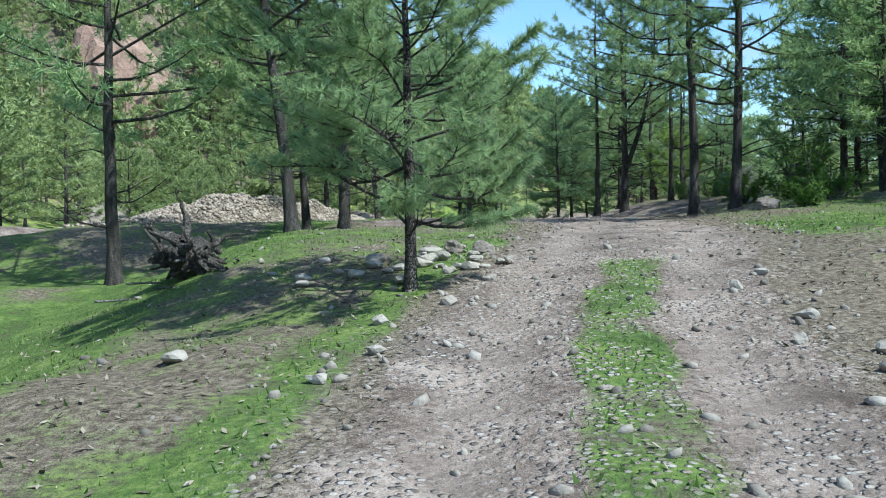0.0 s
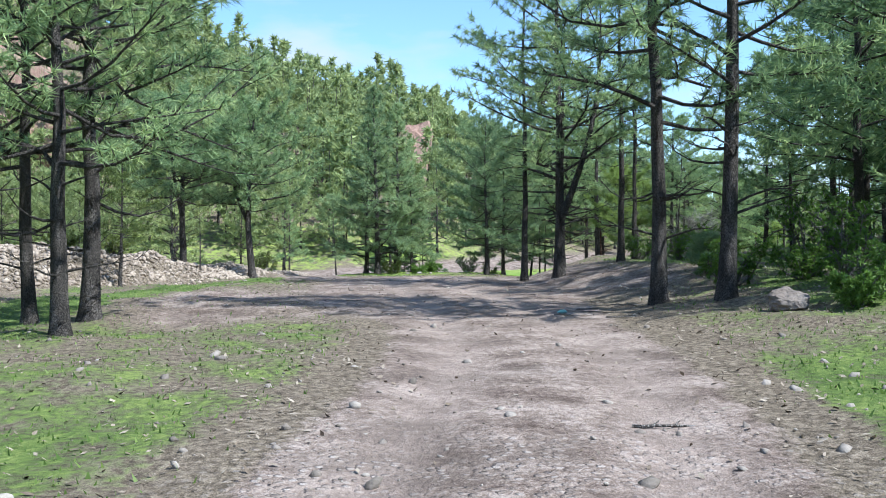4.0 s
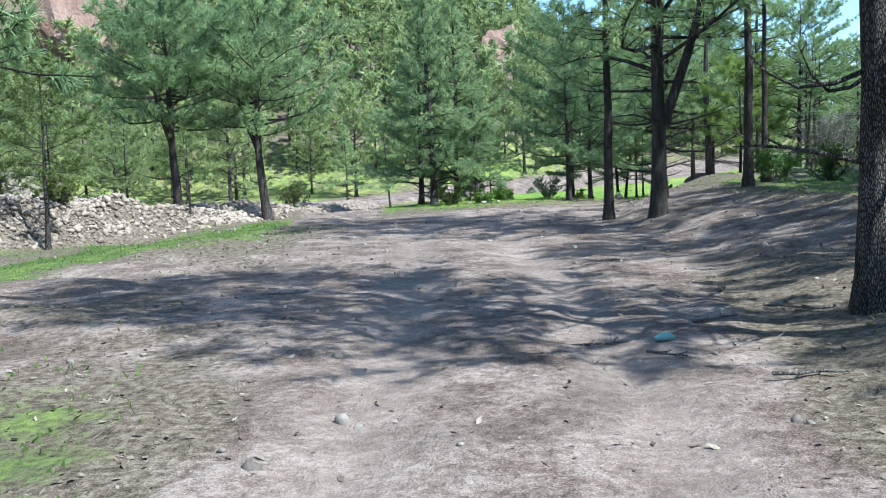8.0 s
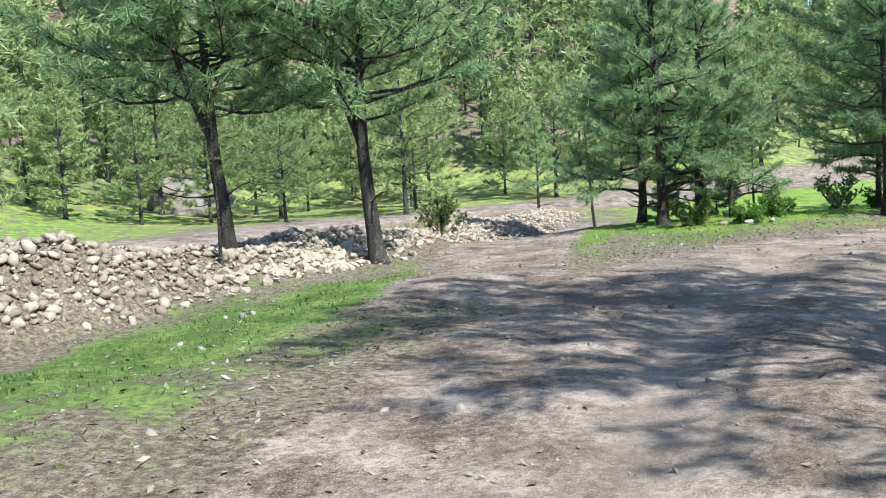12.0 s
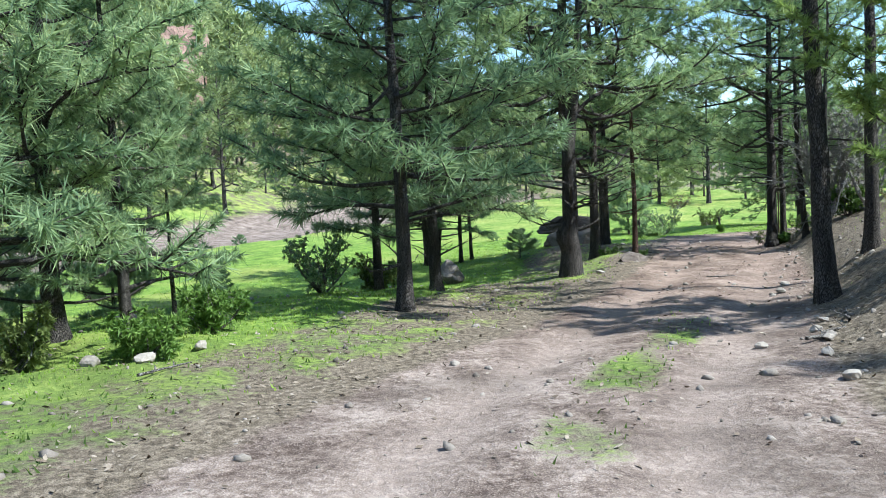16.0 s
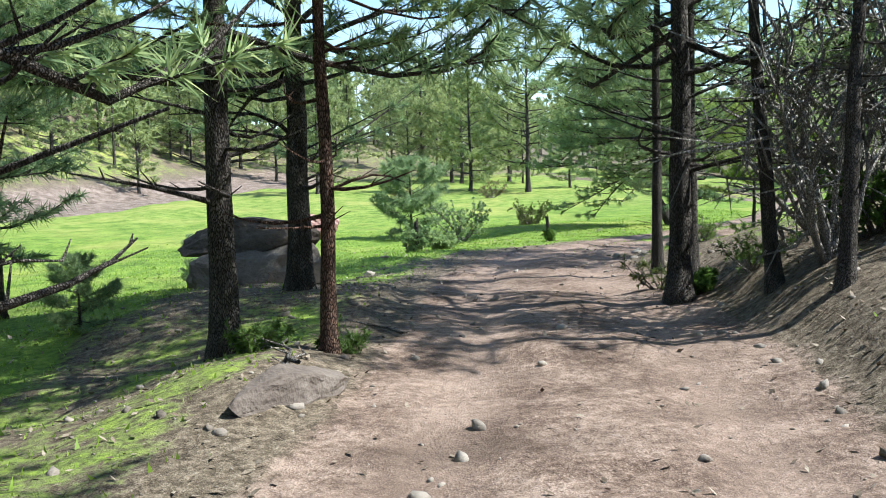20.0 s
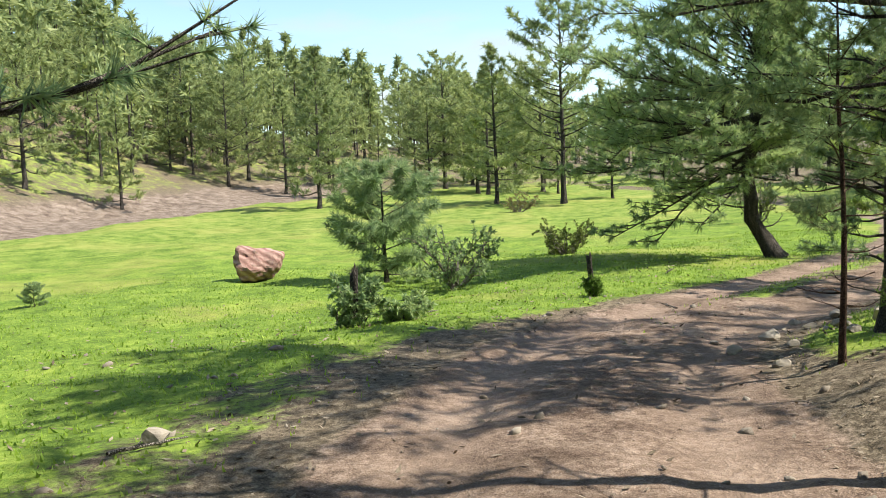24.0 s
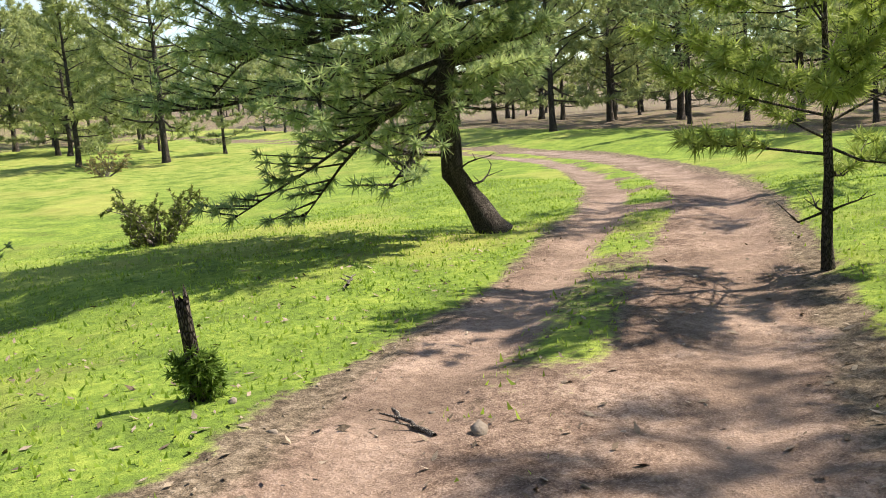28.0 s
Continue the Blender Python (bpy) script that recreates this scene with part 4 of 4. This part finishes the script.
water = solid("stream_water", [(-32, 34, WATER_LEVEL), (-6.5, 34, WATER_LEVEL), (-4, 84, WATER_LEVEL), (-24, 88, WATER_LEVEL)], [np.array([[0, 1, 2, 3]])], [WATER])
tagged(water, "shallow muddy brown stream water", "water", kind="structure")

rng_r = np.random.RandomState(3)
bank_spots = scatter(rng_r, 92000, lambda x, y: np.clip(rubble_bank(x, y) * 4.0, 0, 1) * 0.8, -16, -1.5, 20, 76)
bank_sizes = 0.08 + 0.17 * rng_r.rand(len(bank_spots)) ** 2.0
bank_spots[:, 2] += 0.02
stone_bank = tagged(new("stone_bank"), "long bank of dumped pale angular stones along the stream", "stones")
near = np.argsort(np.hypot(bank_spots[:, 0] + 3.4, (bank_spots[:, 1] - 40.5) * 0.3))
stone_heap("stone_fill", bank_spots[near[300:]], bank_sizes[near[300:]], RUBBLE, 4, "dumped pale angular stones", "stones", stone_bank)
bank_kinds = [rock_mesh("stone", 200 + k, RUBBLE, (1.25, 0.9, 0.6), level=1, cuts=4) for k in range(6)]
for k in near[:300]:
    ob = new("stone", bank_kinds[int(k) % 6])
    ob.parent = stone_bank
    s_ = float(bank_sizes[k]) * 1.1
    ob.matrix_basis = pose(*bank_spots[k], *(rng_r.normal(size=2) * 22), rng_r.uniform(0, 360)) @ Matrix.Scale(s_, 4)


def road_stones(x, y):
    d, ry, _ = beside_road(x, y)
    out = np.abs(d) - half_width(ry)
    return np.clip(0.9 * smooth(17, 8, ry) * smooth(1.6, 0.0, np.abs(out)) + 0.25 * smooth(17, 8, ry) * (out < 0) + 0.11 + 0.25 * smooth(2.5, 0.2, np.abs(out - 0.4)) * smooth(44, 47, ry) * smooth(68, 60, ry), 0, 1) * (out < 6)


peb = scatter(rng_r, 48000, road_stones, -6, 24, 1, 70)
stone_heap("loose_stones", peb, 0.022 + 0.12 * rng_r.rand(len(peb)) ** 4.0, STONE, 5, "loose pale stones scattered on and beside the road", "stones")

rock("pink banded boulder standing on the green meadow", 18.55, 77.3, (1.2, 0.85, 0.9), 1, PINK_ROCK, 20, 0.1, cuts=7)
rock("large flat dark rock slab under the pines", 13.15, 64.35, (1.95, 1.25, 0.66), 2, GREY_ROCK, -28, 0.5 - (1.94 - height(13.15, 64.35)) / 0.66, cuts=8, rough=0.18)
rock("grey rock under the flat slab", 13.08, 64.1, (2.35, 1.45, 1.05), 3, GREY_ROCK, -20, 0.5 - (1.55 - height(13.2, 64.2)) / 1.05, cuts=8, rough=0.2)
rock("dark rounded boulder on the grass", 8.45, 60.3, (0.76, 0.68, 0.64), 4, GREY_ROCK, 10, 0.12, cuts=16, rough=0.16)
rock("grey rock jutting from the bank beside the road", 11.75, 57.75, (1.45, 0.8, 0.40), 15, GREY_ROCK, 52, 0.64, cuts=11, rough=0.16)
rock("pale boulder at the roadside", 0.25, 11.05, (0.34, 0.28, 0.28), 6, STONE, 10)
rock("pale stone beside the young pine", -0.1, 11.2, (0.3, 0.24, 0.22), 7, STONE, 70)
rock("grey lichen-covered rock in the undergrowth", 6.9, 20.6, (0.6, 0.42, 0.42), 9, GREY_ROCK, 15, 0.2)
rock("large pale boulder across the stream", -33.0, 84.0, (6.0, 4.0, 4.0), 10, STONE, 25, 0.2)
rock("red cliff outcrop high in the forest", 2.5, 131.0, (7, 5, 12), 11, CLIFF, 0, 0.3, cuts=9)
rock("red cliff wall above the stream", -42.0, 117.0, (16, 8, 20), 12, CLIFF, 20, 0.3, cuts=9)
rock("red cliff wall on the hill", -62.0, 98.0, (18, 9, 24), 13, CLIFF, 60, 0.3, cuts=9)

# ---- undergrowth ----


def shrub(label, x, y, tall, wide, seed, mat, stems=13, leaf=0.075, leaf_width=0.028, count=16, name="shrub", category="bush", bare=False, wood=None):
    """A bush: several stems that fork from the ground, with leaves in bunches."""
    rng = np.random.RandomState(seed)
    pieces, tips, axes, branches = [], [], [], []
    for k in range(stems):
        a = k * 2.4 + rng.normal() * 0.3
        out = wide * 0.5 * (0.35 + 0.65 * rng.rand())
        top = np.array([math.cos(a) * out, math.sin(a) * out, tall * (0.55 + 0.45 * rng.rand())])
        q = np.linspace(0, 1, 5)[:, None]
        line = q * top + np.sin(q * 3.14) * rng.normal(size=3) * 0.10 * tall
        pieces.append(tube(line, (0.010 + 0.012 * tall) * (1 - 0.8 * q[:, 0]), 4))
        first = len(pieces) - 1
        for j in range(7 if bare else 10):
            o = along(line, 0.25 + 0.75 * rng.rand())
            w = rng.normal(size=3) * 0.7 + np.array([math.cos(a) * 0.5, math.sin(a) * 0.5, 0.6])
            w /= np.linalg.norm(w)
            e = o + w * tall * (0.12 + 0.22 * rng.rand())
            pieces.append(tube(np.array([o, (o + e) / 2 + rng.normal(size=3) * 0.03 * tall, e]), np.array([0.6, 0.45, 0.2]) * 0.014 * max(tall, 0.5), 3))
            if bare:
                for _ in range(3):
                    w2 = w + rng.normal(size=3) * 0.8
                    p2 = o + (e - o) * rng.rand()
                    pieces.append(tube(np.array([p2, p2 + w2 * tall * 0.06, p2 + w2 * tall * 0.13 + rng.normal(size=3) * 0.02]), np.array([0.35, 0.25, 0.1]) * 0.014 * max(tall, 0.5), 3))
            tips += [e, o + (e - o) * 0.6]
            axes += [w, w]
        tips.append(line[-1])
        axes.append(np.array([0, 0, 1.0]))
        branches.append(pieces[first:])
    root = new(name)
    tagged(root, label, category)
    for group in branches if bare else [pieces]:
        v, f = join(group)
        stem = solid("stem", v, [f], [wood or DEAD_WOOD], root, True)
        if not bare:
            tagged(stem, kind="stuff")
    if not bare:
        v, f = needle_tufts(rng, tips, axes, leaf, leaf_width, count)
        tagged(solid("foliage", v, [f], [mat], root), kind="stuff")
    return stand(root, x, y)


def branch_stick(label, x, y, turn, length, seed, mat=None):
    """A fallen crooked branch."""
    rng = np.random.RandomState(seed)
    q = np.linspace(0, 1, 7)[:, None]
    line = np.concatenate([(q - 0.5) * length, rng.normal(size=(7, 1)) * 0.03 * length, 0 * q + 0.02], 1)
    parts = [tube(line, 0.018 * (1 - 0.6 * q[:, 0]) * (0.6 + length * 0.4), 6)]
    for k in (2, 4):
        e = line[k] + np.array([0.14, (-1) ** k * 0.16, 0.05]) * length
        parts.append(tube(np.array([line[k], e]), np.array([0.009, 0.004]), 4))
    v, f = join(parts)
    ob = solid("fallen_branch", v, [f], [mat or DEAD_WOOD], None, True)
    tagged(ob, label, "branch")
    ob.matrix_basis = pose(x, y, height(x, y) + 0.005, 0, 0, turn)
    return ob


def broken_stump(label, x, y, tall, r, seed, bark=None, lean=(0, 0), jag=0.08):
    """A broken tree stump with a jagged top and spreading roots."""
    rng = np.random.RandomState(seed)
    root = new("tree_stump")
    tagged(root, label, "stump")
    n = 14
    a = np.arange(n) * 2 * np.pi / n
    V, rings = [], 6
    for k in range(rings):
        t = k / (rings - 1)
        rr = r * (1 + 0.5 * (1 - t) ** 3) * (1 + 0.13 * np.sin(a * 3 + seed) + 0.05 * rng.normal(size=n))
        zz = t * tall * (1 if k < rings - 1 else 1 + jag * rng.normal(size=n))
        V.append(np.stack([rr * np.cos(a), rr * np.sin(a), zz + 0 * a], 1))
    V = np.concatenate(V + [np.array([[0, 0, tall * 0.72]])])
    F = [[k * n + j, k * n + (j + 1) % n, (k + 1) * n + (j + 1) % n, (k + 1) * n + j] for k in range(rings - 1) for j in range(n)]
    T = [[(rings - 1) * n + j, (rings - 1) * n + (j + 1) % n, len(V) - 1] for j in range(n)]
    solid("stump_body", V, [np.array(F), np.array(T)], [bark or BARK], root, True)
    for k in range(5):
        b = k * 1.26 + rng.rand() * 0.5
        p = np.array([[math.cos(b) * r * 0.8, math.sin(b) * r * 0.8, 0.10 * tall + 0.03], [math.cos(b) * r * 1.7, math.sin(b) * r * 1.7, 0.04], [math.cos(b + 0.2) * r * 2.5, math.sin(b + 0.2) * r * 2.5, -0.04]])
        v, f = tube(p, np.array([0.30, 0.20, 0.08]) * r, 6)
        solid("surface_root", v, [f], [bark or BARK], root, True)
    return stand(root, x, y, 0, 1, 0.03, lean)


# stump and brushwood at the start
def root_wad(label, x, y, size, seed):
    """A torn-out stump on its side: a lump of wood with crooked broken roots all round."""
    rng = np.random.RandomState(seed)
    root = new("torn_stump")
    tagged(root, label, "stump")
    core = new("stump_body", rock_mesh("stump_body", seed, DEAD_WOOD_DARK, (size * 0.8, size * 0.6, size * 0.6), rough=0.7, level=3))
    core.parent = root
    core.location = (0, 0, size * 0.25)
    for k in range(38):
        w = rng.normal(size=3) * np.array([1, 0.8, 0.6]) + np.array([0.1, -0.2, 0.35])
        w /= np.linalg.norm(w)
        q = np.linspace(0, 1, 6)[:, None]
        ln = size * (0.2 + 0.3 * rng.rand())
        line = np.array([0, 0, size * 0.25]) + w * (0.2 * size + q * ln) + np.cumsum(rng.normal(size=(6, 3)) * 0.075 * size, 0)
        line[:, 2] = np.maximum(line[:, 2], 0.01)
        v, f = tube(line, size * (0.05 + 0.05 * rng.rand()) * (1 - 0.75 * q[:, 0]), 6)
        solid("broken_root", v, [f], [DEAD_WOOD_DARK], root, True)
    return stand(root, x, y, 0, 1, 0.03)


DEAD_WOOD_DARK = bark_material("dark_dead_wood", (0.09, 0.078, 0.068), (0.20, 0.178, 0.158), (0.36, 0.33, 0.30))
root_wad("dark weathered torn stump with tangled broken roots on the slope", -3.6, 12.05, 0.92, 3)
for k, (dx, dy, turn, ln) in enumerate([(-0.45, 0.15, 20, 0.8), (0.4, -0.2, 130, 0.7), (-0.1, -0.4, 75, 0.6), (0.15, 0.45, 160, 0.9), (-0.7, -0.2, 40, 0.9), (0.6, 0.3, 100, 0.6)]):
    branch_stick("grey broken branch beside the torn stump", -3.6 + dx, 12.05 + dy, turn, ln, 60 + k)


# shrubs and small pines, space by space
for k, (x, y, tall, wide, mat, label) in enumerate([
        (7.6, 24.6, 0.9, 1.3, LEAVES, "light green leafy shrub beside the pines"), (8.25, 28.1, 1.0, 0.9, LEAVES, "small open shrub on the dirt bank"),
        (8.6, 22.6, 1.3, 1.5, LEAVES, "tangled shrub under the pines"), (9.3, 25.4, 1.6, 1.6, LEAVES, "tall leafy shrub under the pines"),
        (7.6, 20.2, 0.5, 0.9, LEAVES, "low fern-like green clump"), (-6.6, 36.0, 0.7, 0.9, JUNIPER, "small shrub among the stones"),
        (-7.6, 34.6, 0.6, 1.3, JUNIPER, "low dark shrub beside the stone bank"), (2.4, 49.4, 0.5, 0.8, LEAVES, "leafy scrub under the pine clump"),
        (1.2, 49.2, 0.6, 0.9, JUNIPER, "dry scrub under the pine clump"), (3.0, 50.6, 0.6, 0.8, LEAVES, "small light shrub at the meadow edge"),
        (5.0, 56.2, 1.1, 1.3, NEEDLES, "dark low bushy pine under the trees"), (6.2, 57.2, 0.7, 0.9, JUNIPER, "low shrub under the pines"),
        (21.2, 73.9, 1.1, 1.9, NEEDLES_SOFT, "spreading grey-green bush on the meadow"), 
        (17.95, 69.5, 0.6, 0.6, NEEDLES, "dark bush round a broken post on the meadow"), (18.5, 69.4, 0.32, 0.7, NEEDLES, "low bush beside the broken post"),
        (37.4, 84.2, 1.5, 1.6, JUNIPER, "olive bush beyond the bent pine"), (17.5, 58.2, 0.7, 1.0, LEAVES, "green shrub at the foot of the pines"),
        (17.0, 60.0, 0.3, 0.6, LEAVES, "small green plants at the foot of a pine"), (36.0, 99.0, 1.0, 2.2, DRY_GRASS, "pale dry scrub on the meadow"),
        (29.5, 97.0, 0.9, 2.0, DRY_GRASS, "pale dry scrub in the meadow"), (-4.2, 48.0, 0.9, 0.9, JUNIPER, "shrub at the foot of the stone bank")]):
    shrub(label, x, y, tall, wide, 100 + k, mat)
for k, (x, y, tall, wide, mat, label) in enumerate([
        (12.55, 58.95, 0.22, 0.5, VERGE_GRASS, "low green plants at the foot of the slender pine"), (11.9, 59.2, 0.25, 0.6, VERGE_GRASS, "grassy scrub between the roadside pines"),
        (17.1, 59.3, 0.40, 0.9, VERGE_GRASS, "thin green scrub at the foot of the bank"), (17.3, 61.0, 0.42, 0.9, JUNIPER, "olive scrub at the roadside"),
        (17.7, 56.9, 0.45, 1.1, VERGE_GRASS, "light green scrub on the bank"), (17.0, 56.0, 0.3, 1.0, DRY_GRASS, "low dry scrub on the bank"),
        (20.6, 63.9, 0.45, 1.0, VERGE_GRASS, "thin leafy scrub on the road bank"), (22.9, 65.4, 0.35, 1.0, VERGE_GRASS, "green plants on the shaded road bank")]):
    shrub(label, x, y, tall, wide, 170 + k, mat, stems=9, leaf=0.06, leaf_width=0.012, count=9)
for k, (x, y, tall) in enumerate([(8.0, 27.2, 1.0), (3.2, 58.5, 0.8), (14.5, 75.5, 0.5), (5.15, 92.0, 0.9), (1.7, 54.0, 1.5), (0.3, 55.0, 1.3), (10.9, 62.3, 0.9), (13.0, 67.0, 0.6)]):
    again(meadow_pine, x, y, 50 * k, tall / 2.5, label="little bushy pine seedling")
shrub("open leafy bush on the meadow", 25.9, 78.0, 0.85, 1.5, 113, JUNIPER, stems=20, leaf=0.065, leaf_width=0.026, count=14)
post = broken_stump("broken leaning post overgrown with greenery on the meadow", 21.5, 70.05, 0.6, 0.036, 5, None, (0, -5))
shrub("green creeper clump round the broken post", 21.5, 70.02, 0.32, 0.17, 140, LEAVES, stems=9, leaf=0.05, leaf_width=0.014, count=22)
broken_stump("dead broken post standing in a bush", 17.9, 69.45, 0.68, 0.045, 6, None, (0, 2))
for k, (x, y, tall, wide) in enumerate([(16.9, 58.2, 2.6, 1.5), (17.6, 57.6, 2.8, 2.0), (18.0, 59.3, 2.4, 1.8)]):
    shrub("tangle of bare pale branches on the bank", x, y, tall, wide, 150 + k, LEAVES, stems=10, bare=True, name="bare_shrub", wood=PALE_WOOD)

for k, (x, y, turn, ln) in enumerate([(4.3, 22.6, -40, 0.35), (3.9, 23.2, 10, 0.5), (5.0, 21.9, 5, 0.45), (0.9, 25.9, 30, 0.5), (5.3, 25.4, 70, 0.4), (5.6, 24.0, 150, 0.6), (13.2, 59.9, 100, 0.9), (11.9, 58.2, 60, 0.8), (2.6, 48.3, 45, 0.6), (15.2, 65.2, 10, 0.5), (11.3, 53.6, -20, 0.45), (24.2, 71.9, 40, 0.5), (3.6, 14.7, 0, 0.4), (8.9, 47.7, 30, 1.2), (9.5, 48.3, 55, 0.9), (19.2, 70.4, 15, 0.5), (21.9, 68.9, 70, 0.5), (4.9, 23.9, 35, 0.5), (12.0, 58.5, 80, 0.9)]):
    branch_stick("pale fallen stick on the dirt", x, y, turn, ln, 70 + k)
bottle = solid("plastic_litter", *(lambda vf: (vf[0], [vf[1]]))(tube(np.array([(0, 0, 0.02), (0.05, 0, 0.03), (0.12, 0, 0.03), (0.16, 0, 0.02)]), np.array([0.012, 0.03, 0.03, 0.008]), 8)), [TEAL])
tagged(bottle, "crushed teal plastic scrap lying on the dirt", "litter")
bottle.matrix_basis = pose(4.28, 23.1, height(4.28, 23.1), 0, 0, 15)
for k, (x, y, s) in enumerate([(20.2, 65.8, 0.15), (20.6, 65.5, 0.13), (20.9, 66.1, 0.2), (21.3, 65.6, 0.16), (21.6, 66.3, 0.13), (21.9, 65.7, 0.24), (22.3, 66.6, 0.16), (20.0, 65.0, 0.14), (21.0, 65.2, 0.12), (22.0, 66.9, 0.12), (20.5, 66.4, 0.1), (22.8, 66.3, 0.26)]):
    rock("angular pale stone on the road bank", x, y, (s * 1.3, s, s * 0.8), 30 + k, STONE, 40 * k, 0.3, name="stone", level=2, group="stones beside the road")
for k, (x, y, s) in enumerate([(15.26, 65.35, 0.2), (2.4, 48.9, 0.22), (1.9, 49.2, 0.18), (2.9, 49.5, 0.15), (2.0, 52.3, 0.4), (10.2, 55.95, 0.14), (-0.7, 7.7, 0.15), (-0.1, 8.3, 0.16), (-0.6, 6.4, 0.13), (2.5, 8.4, 0.15), (2.7, 7.2, 0.17), (2.4, 6.5, 0.14), (2.9, 8.9, 0.13), (2.9, 6.2, 0.19), (2.6, 5.6, 0.15), (-0.9, 5.7, 0.13), (-2.1, 6.7, 0.19), (10.9, 51.4, 0.15), (11.6, 52.3, 0.13), (8.2, 46.9, 0.13), (8.6, 47.4, 0.15), (7.7, 46.0, 0.16), (8.9, 48.0, 0.14), (8.0, 47.6, 0.11), (9.3, 48.4, 0.12)]):
    rock("pale stone lying at the roadside", x, y, (s * 1.3, s, s * 0.75), 50 + k, STONE, 70 * k, 0.25, name="stone", level=2, group="stones beside the road")


def grass_blades():
    rng = np.random.RandomState(17)

    def green(x, y):
        d, ry, _ = beside_road(x, y)
        return cover(x, y)[1] ** 1.6 * np.clip(1.15 - np.abs(d) / 13.0, 0.0, 1)

    P = scatter(rng, 650000, green, -9, 34, 2, 80)
    n = len(P)
    tall = (0.015 + 0.038 * rng.rand(n) ** 2)[:, None]
    a = rng.uniform(0, 6.28, n)
    side = np.stack([np.cos(a), np.sin(a), 0 * a], 1) * (0.008 + 0.010 * rng.rand(n))[:, None]
    tip = P + np.concatenate([rng.normal(size=(n, 2)) * 0.45 * tall, tall], 1)
    V = np.stack([P - side - [0, 0, 0.01], P + side - [0, 0, 0.01], tip], 1).reshape(-1, 3)
    V = V.reshape(-1, 3, 3)
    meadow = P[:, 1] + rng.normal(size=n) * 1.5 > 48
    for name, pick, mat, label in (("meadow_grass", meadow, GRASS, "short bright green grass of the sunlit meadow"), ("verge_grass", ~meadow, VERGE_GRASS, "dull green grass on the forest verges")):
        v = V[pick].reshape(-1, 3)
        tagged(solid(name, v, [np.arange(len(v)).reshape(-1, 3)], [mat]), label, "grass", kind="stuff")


grass_blades()


def leaf_litter():
    rng = np.random.RandomState(19)

    def brown(x, y):
        d, ry, _ = beside_road(x, y)
        dirt, grass, _, _ = cover(x, y)
        return np.clip(0.14 + 0.75 * (1 - dirt) * (1 - 0.7 * grass), 0, 1) * np.clip(1.2 - np.abs(d) / 8.0, 0, 1)

    P = scatter(rng, 300000, brown, -6, 28, 2, 74)
    n = len(P)
    a, s = rng.uniform(0, 6.28, n), (0.008 + 0.034 * rng.rand(n) ** 2.5)[:, None]
    u = np.stack([np.cos(a), np.sin(a), 0.35 * rng.normal(size=n)], 1) * s
    w = np.stack([-np.sin(a), np.cos(a), 0.35 * rng.normal(size=n)], 1) * s * 0.4
    c = P + [0, 0, 0.012]
    V = np.stack([c - u, c + w, c + u, c - w], 1).reshape(-1, 3)
    ob = solid("leaf_litter", V, [np.arange(4 * n).reshape(-1, 4)], [STONE])
    ob.data.materials[0] = LITTER
    tagged(ob, "dry brown needles, chips and leaf litter on the ground", "litter", kind="stuff")


LITTER = stone_material("dry_litter", (0.055, 0.042, 0.032), (0.16, 0.125, 0.092), (0.34, 0.29, 0.23), 4.0)
leaf_litter()


# heap of stones at the foot of the young pine
rng_h = np.random.RandomState(23)
for k in range(64):
    x, y = -0.35 + 0.75 * rng_h.normal(), 10.7 + 0.75 * rng_h.normal()
    if x > 0.55:
        continue
    q = 0.06 + 0.17 * rng_h.rand() ** 2
    rock("pale weathered stone in a heap beside the road", x, y, (q * 1.35, q, q * 0.7), 300 + k % 8, STONE, rng_h.uniform(0, 360), 0.2, name="stone", level=2, group="stones beside the road")

# undergrowth in the woods
for k in range(34):
    x, y = rng_h.uniform(8, 30), rng_h.uniform(20, 66)
    d = float(beside_road([x], [y])[0][0])
    if 4.5 < d < 14 and not (51 < y < 62 and d < 8):
        shrub("leafy green undergrowth in the pine woods", x, y, rng_h.uniform(0.4, 1.2), rng_h.uniform(0.8, 1.6), 400 + k, LEAVES if k % 3 else JUNIPER, count=10)
